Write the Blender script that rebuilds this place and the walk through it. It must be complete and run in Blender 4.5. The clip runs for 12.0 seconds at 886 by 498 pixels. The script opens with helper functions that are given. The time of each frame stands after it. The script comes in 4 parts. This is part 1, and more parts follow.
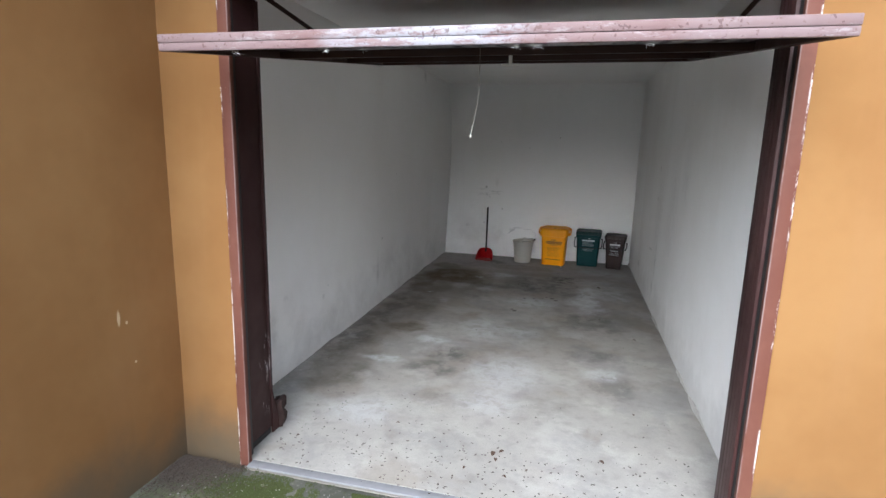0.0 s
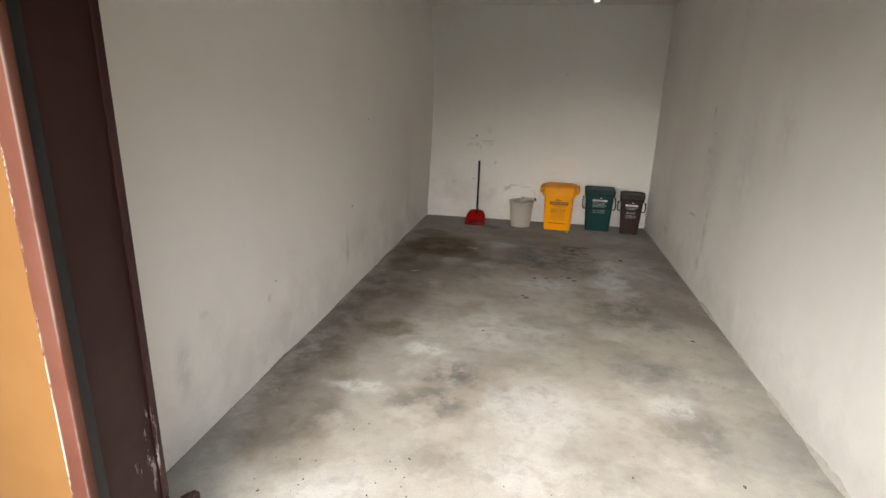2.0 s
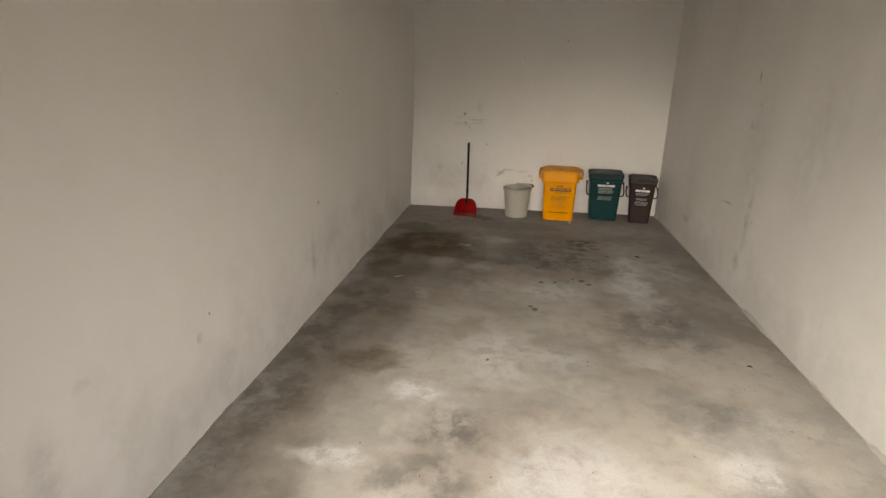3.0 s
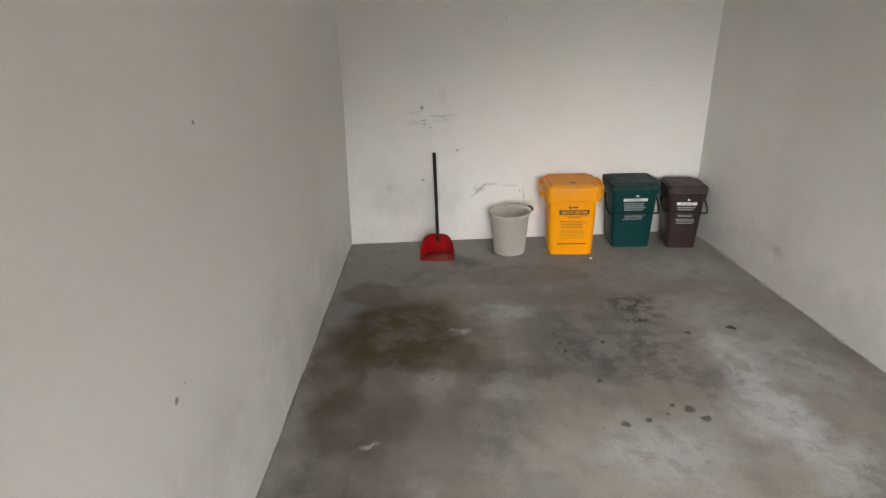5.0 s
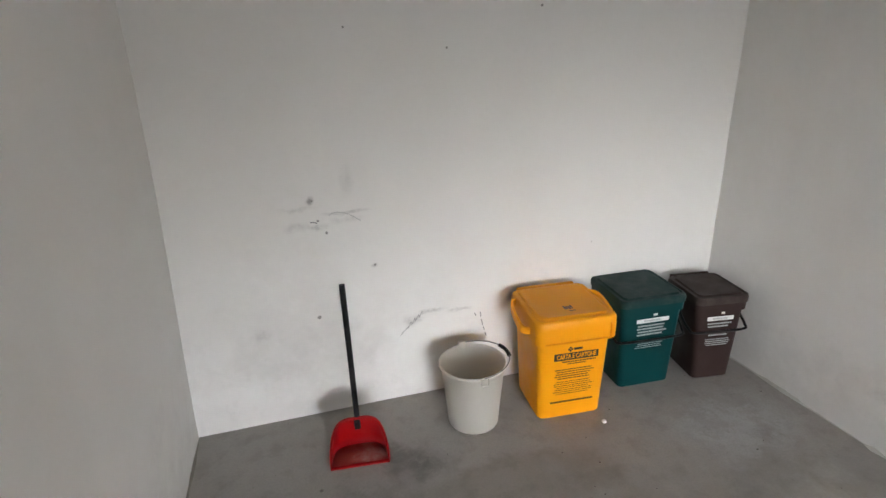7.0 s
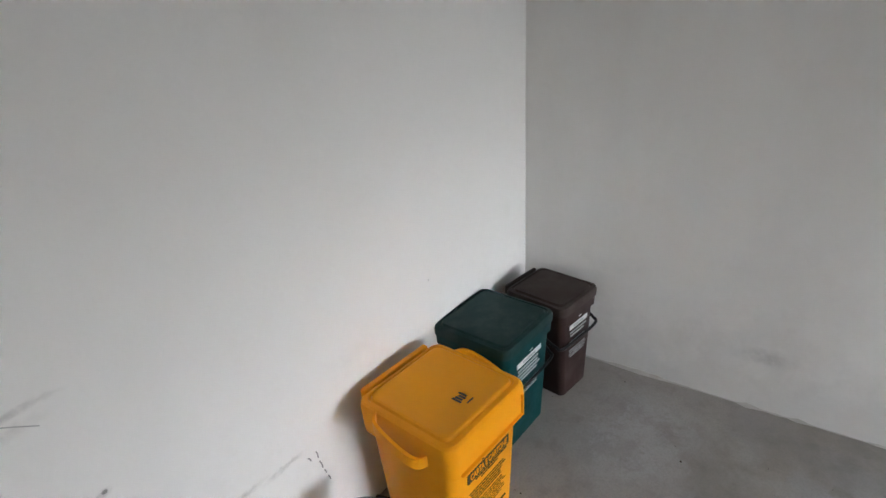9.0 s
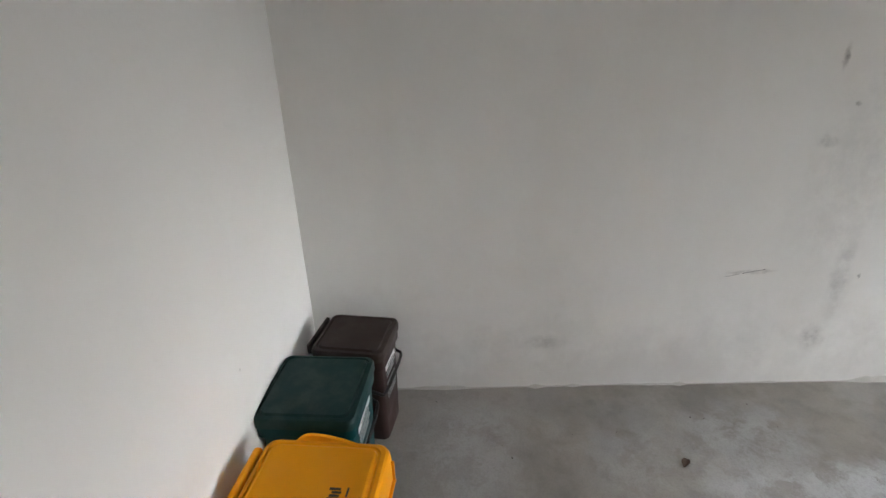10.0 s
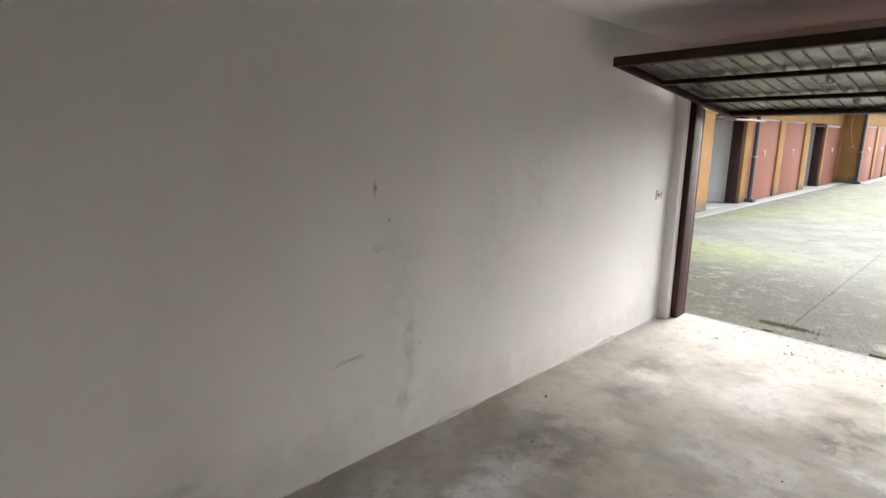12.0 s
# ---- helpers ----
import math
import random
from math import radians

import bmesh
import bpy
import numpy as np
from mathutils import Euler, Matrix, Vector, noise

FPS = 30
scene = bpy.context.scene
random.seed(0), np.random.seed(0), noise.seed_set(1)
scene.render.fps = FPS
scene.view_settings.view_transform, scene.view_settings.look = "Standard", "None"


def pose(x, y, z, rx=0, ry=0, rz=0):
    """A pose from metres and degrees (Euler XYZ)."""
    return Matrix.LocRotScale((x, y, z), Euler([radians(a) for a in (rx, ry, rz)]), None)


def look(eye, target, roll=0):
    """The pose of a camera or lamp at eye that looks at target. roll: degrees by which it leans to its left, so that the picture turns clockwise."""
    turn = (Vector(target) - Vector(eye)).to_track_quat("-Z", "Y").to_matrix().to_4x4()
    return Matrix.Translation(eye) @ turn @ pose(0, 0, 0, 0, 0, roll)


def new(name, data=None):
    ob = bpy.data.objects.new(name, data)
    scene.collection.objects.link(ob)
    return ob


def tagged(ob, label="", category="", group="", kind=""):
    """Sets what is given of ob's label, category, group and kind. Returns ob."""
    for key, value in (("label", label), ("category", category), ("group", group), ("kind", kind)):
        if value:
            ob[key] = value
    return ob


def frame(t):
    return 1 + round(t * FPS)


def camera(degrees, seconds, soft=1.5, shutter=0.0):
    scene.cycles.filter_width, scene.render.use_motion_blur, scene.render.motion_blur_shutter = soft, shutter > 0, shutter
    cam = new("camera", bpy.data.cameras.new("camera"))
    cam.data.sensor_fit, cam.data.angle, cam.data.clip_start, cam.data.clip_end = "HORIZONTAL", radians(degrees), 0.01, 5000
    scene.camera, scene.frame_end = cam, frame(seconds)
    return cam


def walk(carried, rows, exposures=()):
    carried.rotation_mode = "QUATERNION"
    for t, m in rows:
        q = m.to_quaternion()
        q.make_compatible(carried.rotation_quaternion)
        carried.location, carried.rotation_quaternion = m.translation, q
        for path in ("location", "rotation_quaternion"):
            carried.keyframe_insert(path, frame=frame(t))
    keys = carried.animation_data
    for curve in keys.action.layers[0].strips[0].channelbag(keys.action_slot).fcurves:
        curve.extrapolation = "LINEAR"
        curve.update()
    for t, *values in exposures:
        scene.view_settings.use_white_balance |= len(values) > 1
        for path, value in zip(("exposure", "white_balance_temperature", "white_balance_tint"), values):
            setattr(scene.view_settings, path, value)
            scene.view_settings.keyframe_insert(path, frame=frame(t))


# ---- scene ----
cam = camera(79.9, 12.0)
PATH = [
    (0, (0.179, -0.022, 1.549), (-0.284, 1.887, 1.172), 1.4),
    (0.5, (0.097, 0.236, 1.518), (-0.338, 2.15, 1.132), 1.7),
    (1, (-0.073, 0.519, 1.54), (-0.453, 2.44, 1.135), 1.9),
    (1.5, (-0.185, 0.773, 1.496), (-0.542, 2.679, 1.008), 1.5),
    (2, (-0.269, 1.16, 1.462), (-0.607, 3.05, 0.903), 1.5),
    (2.5, (-0.339, 1.464, 1.338), (-0.646, 3.34, 0.717), 1.8),
    (3, (-0.448, 1.897, 1.377), (-0.715, 3.779, 0.756), 0.8),
    (3.2, (-0.486, 2.075, 1.409), (-0.727, 3.968, 0.811), 0.6),
    (4.8, (-0.959, 3.566, 1.463), (-0.977, 5.429, 0.736), -1.9),
    (5, (-0.965, 3.764, 1.454), (-0.949, 5.622, 0.715), -2.2),
    (5.5, (-1.03, 4.266, 1.523), (-0.889, 6.107, 0.754), -1.9),
    (6, (-1.089, 4.727, 1.532), (-0.814, 6.576, 0.819), -1.5),
    (6.5, (-1.113, 5.114, 1.526), (-0.729, 6.958, 0.853), -1.6),
    (6.7, (-1.108, 5.263, 1.543), (-0.675, 7.094, 0.867), -1.6),
    (8.3, (-1.132, 6.191, 1.541), (-0.045, 7.673, 0.753), -3.6),
    (8.5, (-1.094, 6.304, 1.54), (0.095, 7.698, 0.737), -3.6),
    (9, (-1.003, 6.592, 1.513), (0.462, 7.674, 0.687), -3.9),
    (9.5, (-0.973, 6.851, 1.546), (0.743, 7.436, 0.702), -2.9),
    (10, (-0.977, 6.971, 1.581), (0.851, 7.02, 0.77), -2.0),
    (10.5, (-0.963, 6.944, 1.565), (0.831, 6.451, 0.833), -0.4),
    (11, (-0.967, 6.982, 1.604), (0.683, 6.059, 0.95), 0.5),
    (11.5, (-1.034, 7.056, 1.622), (0.477, 5.857, 1.094), 0.4),
    (12, (-1.09, 7.093, 1.644), (0.34, 5.756, 1.231), 0.4),
]
EXPOSURES = [(0.0, 1.85, 5720, 10), (1.0, 2.2, 6120, 10), (1.5, 2.34, 6400, 10), (3.0, 2.35, 7400, 12), (4.8, 2.92, 6400, 11), (5.5, 3.08, 6350, 11), (6.5, 3.18, 6150, 11), (8.5, 3.1, 5750, 10), (10.0, 3.05, 5950, 10), (11.0, 2.82, 6450, 10), (12.0, 2.47, 6450, 11)]
walk(cam, [(t, look(eye, target, roll)) for t, eye, target, roll in PATH], EXPOSURES)


# ---- world and light ----
SUN_UP, SUN_TURN = radians(37), radians(184)
world = bpy.data.worlds.new("overcast_sky")
scene.world = world
world.use_nodes = True
wt = world.node_tree
sky = wt.nodes.new("ShaderNodeTexSky")
sky.sky_type, sky.sun_disc = "NISHITA", False
sky.sun_elevation, sky.sun_rotation = SUN_UP, SUN_TURN
sky.air_density, sky.dust_density, sky.ozone_density = 1.0, 4.0, 1.0
grey = wt.nodes.new("ShaderNodeHueSaturation")
grey.inputs["Saturation"].default_value = 0.5
wt.links.new(sky.outputs[0], grey.inputs["Color"])
wt.links.new(grey.outputs[0], wt.nodes["Background"].inputs["Color"])
wt.nodes["Background"].inputs["Strength"].default_value = 0.15
sun_data = bpy.data.lights.new("sun", "SUN")
sun_data.energy, sun_data.angle, sun_data.color = 1.7, radians(168), (0.86, 0.935, 1.0)
sun = new("sun", sun_data)
sun_way = Vector((math.sin(SUN_TURN) * math.cos(SUN_UP), math.cos(SUN_TURN) * math.cos(SUN_UP), math.sin(SUN_UP)))
sun.matrix_basis = look(sun_way * 20, (0, 0, 0))


# ---- node helpers ----
class Nodes:
    """Short names for the nodes of one material."""

    def __init__(self, name, roughness=0.6, metallic=0.0, specular=0.5):
        self.mat = bpy.data.materials.new(name)
        self.mat.use_nodes = True
        self.tree = self.mat.node_tree
        self.bsdf = self.tree.nodes["Principled BSDF"]
        self.bsdf.inputs["Roughness"].default_value = roughness
        self.bsdf.inputs["Metallic"].default_value = metallic
        self.bsdf.inputs["Specular IOR Level"].default_value = specular
        self.p = self.add("ShaderNodeTexCoord").outputs["Object"]

    def add(self, kind):
        return self.tree.nodes.new(kind)

    def put(self, value, socket):
        if isinstance(value, bpy.types.NodeSocket):
            self.tree.links.new(value, socket)
        elif isinstance(value, (tuple, list)) and len(value) == 3 and socket.type == "RGBA":
            socket.default_value = (*value, 1)
        else:
            socket.default_value = value

    def world_place(self):
        self.p = self.add("ShaderNodeNewGeometry").outputs["Position"]
        return self

    def noise(self, scale, detail=4, rough=0.6, vec=None, out="Fac", warp=0.0):
        n = self.add("ShaderNodeTexNoise")
        self.put(vec if vec is not None else self.p, n.inputs["Vector"])
        n.inputs["Scale"].default_value, n.inputs["Detail"].default_value, n.inputs["Roughness"].default_value = scale, detail, rough
        n.inputs["Distortion"].default_value = warp
        return n.outputs[out]

    def voronoi(self, scale, vec=None, feature="F1", out="Distance"):
        n = self.add("ShaderNodeTexVoronoi")
        n.feature = feature
        self.put(vec if vec is not None else self.p, n.inputs["Vector"])
        n.inputs["Scale"].default_value = scale
        return n.outputs[out]

    def stretch(self, sx, sy, sz, vec=None):
        return self.vmath("MULTIPLY", vec if vec is not None else self.p, (sx, sy, sz))

    def vmath(self, op, a, b=None, out=0):
        n = self.add("ShaderNodeVectorMath")
        n.operation = op
        self.put(a, n.inputs[0])
        if b is not None:
            self.put(b, n.inputs[1])
        return n.outputs[out]

    def math(self, op, a, b=0.0, clamp=False):
        n = self.add("ShaderNodeMath")
        n.operation, n.use_clamp = op, clamp
        self.put(a, n.inputs[0])
        self.put(b, n.inputs[1])
        return n.outputs[0]

    def step(self, fac, low, high, a=0.0, b=1.0):
        n = self.add("ShaderNodeMapRange")
        n.interpolation_type = "SMOOTHSTEP"
        self.put(fac, n.inputs[0])
        for i, v in enumerate((low, high, a, b)):
            n.inputs[i + 1].default_value = v
        return n.outputs[0]

    def mix(self, fac, a, b, blend="MIX"):
        n = self.add("ShaderNodeMix")
        n.data_type, n.blend_type = "RGBA", blend
        self.put(fac, n.inputs[0])
        self.put(a, n.inputs[6])
        self.put(b, n.inputs[7])
        return n.outputs[2]

    def axis(self, i):
        n = self.add("ShaderNodeSeparateXYZ")
        self.put(self.p, n.inputs[0])
        return n.outputs[i]

    def blob(self, place, size, vec, soft=0.55):
        """1 inside an uneven patch round the place, falling to 0 at its size."""
        d = self.vmath("SUBTRACT", vec, place)
        d = self.vmath("MULTIPLY", d, tuple(1 / c for c in size))
        d = self.vmath("LENGTH", d, out="Value")
        return self.step(d, 1.0, 1.0 - soft)

    def warped(self, scale, amount):
        n = self.vmath("SUBTRACT", self.noise(scale, 4, 0.65, out="Color"), (0.5, 0.5, 0.5))
        return self.vmath("ADD", self.p, self.vmath("MULTIPLY", n, (amount, amount, amount)))

    def bump(self, height, strength=0.3, distance=0.005):
        n = self.add("ShaderNodeBump")
        n.inputs["Strength"].default_value, n.inputs["Distance"].default_value = strength, distance
        self.put(height, n.inputs["Height"])
        self.put(n.outputs[0], self.bsdf.inputs["Normal"])
        return self

    def done(self, colour, roughness=None):
        self.put(colour, self.bsdf.inputs["Base Color"])
        if roughness is not None:
            self.put(roughness, self.bsdf.inputs["Roughness"])
        return self.mat


# ---- materials ----
def plaster_paint(name, tint=(0.86, 0.855, 0.835), patches=(), dirt=0.5, grime=0.0, dots=()):
    """White wall paint on plaster, with faint streaks and the marks given: (place, size, strength)."""
    n = Nodes(name, 0.85, specular=0.25).world_place()
    cloud = n.noise(1.1, 6, 0.62)
    streak = n.noise(1.0, 5, 0.6, vec=n.stretch(2.0, 2.0, 0.45))
    c = n.mix(n.step(cloud, 0.36, 0.70, 0, 0.75 * dirt), tint, (0.79, 0.775, 0.745))
    c = n.mix(n.step(streak, 0.45, 0.8, 0, 0.30 * dirt), c, (0.66, 0.64, 0.605))
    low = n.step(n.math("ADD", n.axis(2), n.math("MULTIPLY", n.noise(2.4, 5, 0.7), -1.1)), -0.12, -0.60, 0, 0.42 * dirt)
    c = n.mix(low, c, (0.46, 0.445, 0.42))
    if grime > 0:
        v = n.warped(4.0, 0.30)
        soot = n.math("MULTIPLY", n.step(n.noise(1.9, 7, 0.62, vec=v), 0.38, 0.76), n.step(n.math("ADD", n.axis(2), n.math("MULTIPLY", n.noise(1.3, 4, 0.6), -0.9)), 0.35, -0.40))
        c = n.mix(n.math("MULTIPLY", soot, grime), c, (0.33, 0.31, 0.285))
        rub = n.math("MULTIPLY", n.step(n.noise(5.5, 7, 0.7, vec=v), 0.50, 0.78), n.step(n.axis(2), 0.75, 0.1))
        c = n.mix(n.math("MULTIPLY", rub, grime * 0.5), c, (0.30, 0.285, 0.265))
    for place, r in dots:
        c = n.mix(n.math("MULTIPLY", n.blob(place, (r, r, r), n.warped(60.0, 0.008), 0.5), 0.7), c, (0.12, 0.115, 0.11))
    w = n.warped(16.0, 0.045)
    for place, size, strength in patches:
        m = n.math("MULTIPLY", n.blob(place, size, w, 0.9), n.step(n.noise(13, 6, 0.72), 0.25, 0.72))
        c = n.mix(n.math("MULTIPLY", m, strength), c, (0.16, 0.155, 0.15))
    speck = n.math("MULTIPLY", n.step(n.voronoi(4.5), 0.035, 0.02), n.step(n.noise(2.2, 2), 0.58, 0.62))
    c = n.mix(n.math("MULTIPLY", speck, 0.55), c, (0.14, 0.13, 0.12))
    h = n.math("ADD", n.noise(6, 5, 0.6), n.math("MULTIPLY", n.noise(90, 3, 0.6), 0.12))
    n.bump(h, 0.22, 0.012)
    return n.done(c, n.step(cloud, 0.3, 0.7, 0.75, 0.92))


def orange_render(name):
    n = Nodes(name, 0.9, specular=0.2).world_place()
    c = n.mix(n.step(n.noise(0.8, 5, 0.65), 0.35, 0.7), (0.222, 0.112, 0.038), (0.270, 0.148, 0.055))
    c = n.mix(n.step(n.noise(1.0, 5, 0.6, vec=n.stretch(4, 4, 0.4)), 0.5, 0.75, 0, 0.35), c, (0.27, 0.15, 0.065))
    damp = n.step(n.math("ADD", n.axis(2), n.math("MULTIPLY", n.noise(2.2, 5, 0.6), -0.50)), 0.10, -0.26)
    c = n.mix(n.math("MULTIPLY", damp, 0.9), c, (0.098, 0.082, 0.055))
    chip = n.math("MULTIPLY", n.step(n.voronoi(3.1), 0.045, 0.02), n.step(n.noise(1.7, 2), 0.5, 0.55))
    c = n.mix(n.math("MULTIPLY", chip, 0.6), c, (0.62, 0.50, 0.36))
    u = n.warped(30.0, 0.012)
    for y, z, ry, rz in ((1.72, 0.81, 0.010, 0.045), (1.76, 0.78, 0.008, 0.010), (1.79, 0.59, 0.008, 0.008)):
        c = n.mix(n.math("MULTIPLY", n.blob((-1.655, y, z), (0.1, ry, rz), u, 0.5), 0.8), c, (0.60, 0.47, 0.30))
    n.bump(n.math("ADD", n.noise(5, 4, 0.5), n.math("MULTIPLY", n.noise(160, 3), 0.15)), 0.18, 0.008)
    return n.done(c)


def garage_concrete():
    """Worn concrete: swirled cement film over darker aggregate, oil and rust stains, pale lime smears."""
    n = Nodes("worn_concrete_floor", 0.85, specular=0.1).world_place()
    w = n.warped(2.6, 0.50)
    v = n.warped(5.0, 0.22)
    swirl = n.noise(1.3, 5, 0.52, vec=w)
    c = n.mix(n.step(swirl, 0.32, 0.68), (0.215, 0.200, 0.178), (0.335, 0.315, 0.283))
    c = n.mix(n.step(n.noise(0.8, 5, 0.55, vec=v), 0.45, 0.66, 0, 0.45), c, (0.285, 0.248, 0.198))
    # paler floor and stronger film towards the doorway: its daylight put into the colour
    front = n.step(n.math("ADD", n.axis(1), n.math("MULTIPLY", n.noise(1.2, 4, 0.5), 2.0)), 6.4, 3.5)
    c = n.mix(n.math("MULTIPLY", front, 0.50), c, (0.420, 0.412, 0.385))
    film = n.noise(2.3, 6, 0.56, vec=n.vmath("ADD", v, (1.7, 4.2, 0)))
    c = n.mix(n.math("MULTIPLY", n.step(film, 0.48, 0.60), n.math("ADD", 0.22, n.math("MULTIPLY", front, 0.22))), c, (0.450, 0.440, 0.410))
    cold = n.noise(1.9, 6, 0.56, vec=n.vmath("ADD", w, (5.3, 2.1, 0)))
    c = n.mix(n.step(cold, 0.50, 0.66, 0, 0.42), c, (0.200, 0.202, 0.205))
    rust = n.noise(1.7, 6, 0.56, vec=n.vmath("ADD", v, (9.1, 7.7, 0)))
    c = n.mix(n.step(rust, 0.52, 0.70, 0, 0.40), c, (0.200, 0.160, 0.115))
    rear = n.step(n.math("ADD", n.axis(1), n.math("MULTIPLY", n.noise(2.2, 4, 0.5), 0.6)), 6.75, 7.25)
    c = n.mix(n.math("MULTIPLY", rear, 0.65), c, (0.350, 0.335, 0.312))
    mottle = n.noise(11, 5, 0.6)
    c = n.mix(n.step(mottle, 0.46, 0.70, 0, 0.26), c, (0.150, 0.142, 0.130))
    edge = n.step(n.noise(7.5, 7, 0.66, vec=v), 0.34, 0.62)
    torn = n.step(n.noise(4.2, 8, 0.68, vec=n.vmath("ADD", v, (2.2, 6.1, 0))), 0.40, 0.58)
    loose = n.warped(3.4, 0.42)
    dark = (
        (-0.12, 5.98, 0.52, 0.36, 0.62), (-0.79, 5.44, 0.20, 0.22, 0.30), (0.39, 5.24, 0.36, 0.40, 0.22), (-0.12, 5.23, 0.09, 0.05, 0.45), (-0.76, 7.18, 0.24, 0.13, 0.50), (-0.68, 3.68, 0.22, 0.16, 0.66), (-0.72, 3.42, 0.24, 0.14, 0.52),
        (0.42, 4.80, 0.36, 0.48, 0.46), (0.42, 4.0, 0.26, 0.22, 0.42), (0.54, 3.43, 0.20, 0.28, 0.40), (-1.50, 4.3, 0.20, 1.5, 0.55),
        (-1.28, 4.95, 0.24, 0.34, 0.42), (-0.80, 5.86, 0.20, 0.14, 0.35), (-0.56, 5.84, 0.22, 0.12, 0.35), (0.10, 3.0, 0.26, 0.22, 0.25),
        (-0.55, 2.95, 0.30, 0.18, 0.28), (-1.0, 6.95, 0.40, 0.20, 0.25), (0.20, 5.72, 0.30, 0.16, 0.40), (-0.30, 6.30, 0.22, 0.12, 0.30), (-1.2, 3.15, 0.22, 0.20, 0.36),
    )
    for x, y, rx, ry, k in dark:
        m = n.math("MULTIPLY", n.blob((x, y, 0), (rx * 1.15, ry * 1.15, 9), loose, 0.7), n.math("ADD", 0.25, n.math("MULTIPLY", torn, 0.75)))
        c = n.mix(n.math("MULTIPLY", m, min(0.9, k * 1.2)), c, (0.082, 0.078, 0.075))
    brown = ((-1.32, 4.7, 0.34, 1.1, 0.40), (-1.36, 3.4, 0.26, 0.6, 0.40), (-1.19, 6.24, 0.42, 0.48, 0.92), (-1.16, 4.22, 0.24, 0.17, 0.62), (-1.30, 5.6, 0.30, 0.34, 0.45), (-1.26, 2.98, 0.28, 0.24, 0.35), (-0.4, 6.9, 0.5, 0.20, 0.25), (-1.00, 6.02, 0.30, 0.22, 0.55), (-1.46, 5.95, 0.20, 0.50, 0.60), (-1.38, 6.72, 0.26, 0.18, 0.55), (-0.80, 6.05, 0.16, 0.42, 0.35))
    for x, y, rx, ry, k in brown:
        m = n.math("MULTIPLY", n.blob((x, y, 0), (rx, ry, 9), v, 0.42), n.math("ADD", 0.70, n.math("MULTIPLY", edge, 0.30)))
        c = n.mix(n.math("MULTIPLY", m, k), c, (0.082, 0.058, 0.029))
    smear = n.step(n.noise(9.0, 7, 0.68, vec=n.vmath("ADD", v, (3.0, 8.0, 0))), 0.36, 0.58)
    pale = (
        (-0.15, 5.30, 0.36, 0.26, 0.50), (0.36, 5.46, 0.22, 0.26, 0.55), (0.44, 5.22, 0.26, 0.24, 0.45), (0.41, 6.03, 0.14, 0.14, 0.50), (-1.27, 5.38, 0.06, 0.022, 0.70),
        (-0.85, 3.96, 0.20, 0.15, 0.90), (-1.10, 3.50, 0.22, 0.09, 0.75), (0.47, 3.65, 0.20, 0.16, 0.65), (-0.50, 4.37, 0.30, 0.36, 0.50),
        (-0.17, 4.36, 0.24, 0.22, 0.40), (-0.20, 3.48, 0.40, 0.40, 0.50), (0.40, 5.78, 0.15, 0.38, 0.75), (0.42, 5.45, 0.16, 0.20, 0.55),
        (-0.62, 6.36, 0.22, 0.24, 0.32), (-0.60, 6.43, 0.26, 0.12, 0.40), (0.65, 5.85, 0.28, 0.40, 0.45), (-0.69, 5.70, 0.16, 0.20, 0.30), (-0.87, 6.24, 0.06, 0.05, 0.55), (0.62, 6.95, 0.42, 0.34, 0.40), (0.55, 6.3, 0.30, 0.30, 0.30), (-1.05, 5.1, 0.07, 0.09, 0.50), (-0.95, 2.7, 0.30, 0.24, 0.50), (-0.25, 3.0, 0.3, 0.24, 0.45),
    )
    for x, y, rx, ry, k in pale:
        m = n.math("MULTIPLY", n.blob((x, y, 0), (rx, ry, 9), v, 0.75), n.math("ADD", 0.22, n.math("MULTIPLY", smear, 0.78)))
        c = n.mix(n.math("MULTIPLY", m, k), c, (0.51, 0.52, 0.53))
    # tar-like speckles in one patch, and a few single drops
    near = n.math("MAXIMUM", n.blob((0.13, 6.46, 0), (0.26, 0.18, 9), v, 0.9), n.blob((0.12, 6.28, 0), (0.20, 0.10, 9), v, 0.9))
    spot = n.math("MULTIPLY", n.step(n.noise(15, 6, 0.75), 0.46, 0.55), near)
    c = n.mix(n.math("MULTIPLY", spot, 0.85), c, (0.045, 0.042, 0.040))
    u = n.warped(26.0, 0.05)
    for x, y, r in ((-0.38, 6.16, 0.013), (-0.36, 5.99, 0.020), (-0.37, 6.07, 0.012), (-0.16, 6.06, 0.020), (0.30, 6.11, 0.022), (-0.27, 5.74, 0.016), (-0.40, 6.02, 0.010), (0.04, 5.52, 0.028), (-0.02, 5.55, 0.018), (-0.25, 5.45, 0.024), (-0.15, 5.47, 0.016), (0.08, 5.46, 0.026), (-0.33, 5.02, 0.020), (-0.30, 4.98, 0.03)):
        c = n.mix(n.math("MULTIPLY", n.blob((x, y, 0), (r, r, 9), u, 0.5), 0.75), c, (0.055, 0.045, 0.038))
    few = n.math("MULTIPLY", n.step(n.voronoi(7.0), 0.08, 0.04), n.step(n.noise(1.4, 3), 0.56, 0.64))
    c = n.mix(n.math("MULTIPLY", few, 0.6), c, (0.07, 0.062, 0.055))
    grain = n.noise(120, 3, 0.7)
    c = n.mix(n.step(grain, 0.4, 0.7, 0, 0.18), c, (0.16, 0.155, 0.15))
    n.bump(n.math("ADD", n.noise(7, 6, 0.65), n.math("MULTIPLY", grain, 0.15)), 0.25, 0.008)
    return n.done(c, n.step(swirl, 0.3, 0.7, 0.75, 0.95))


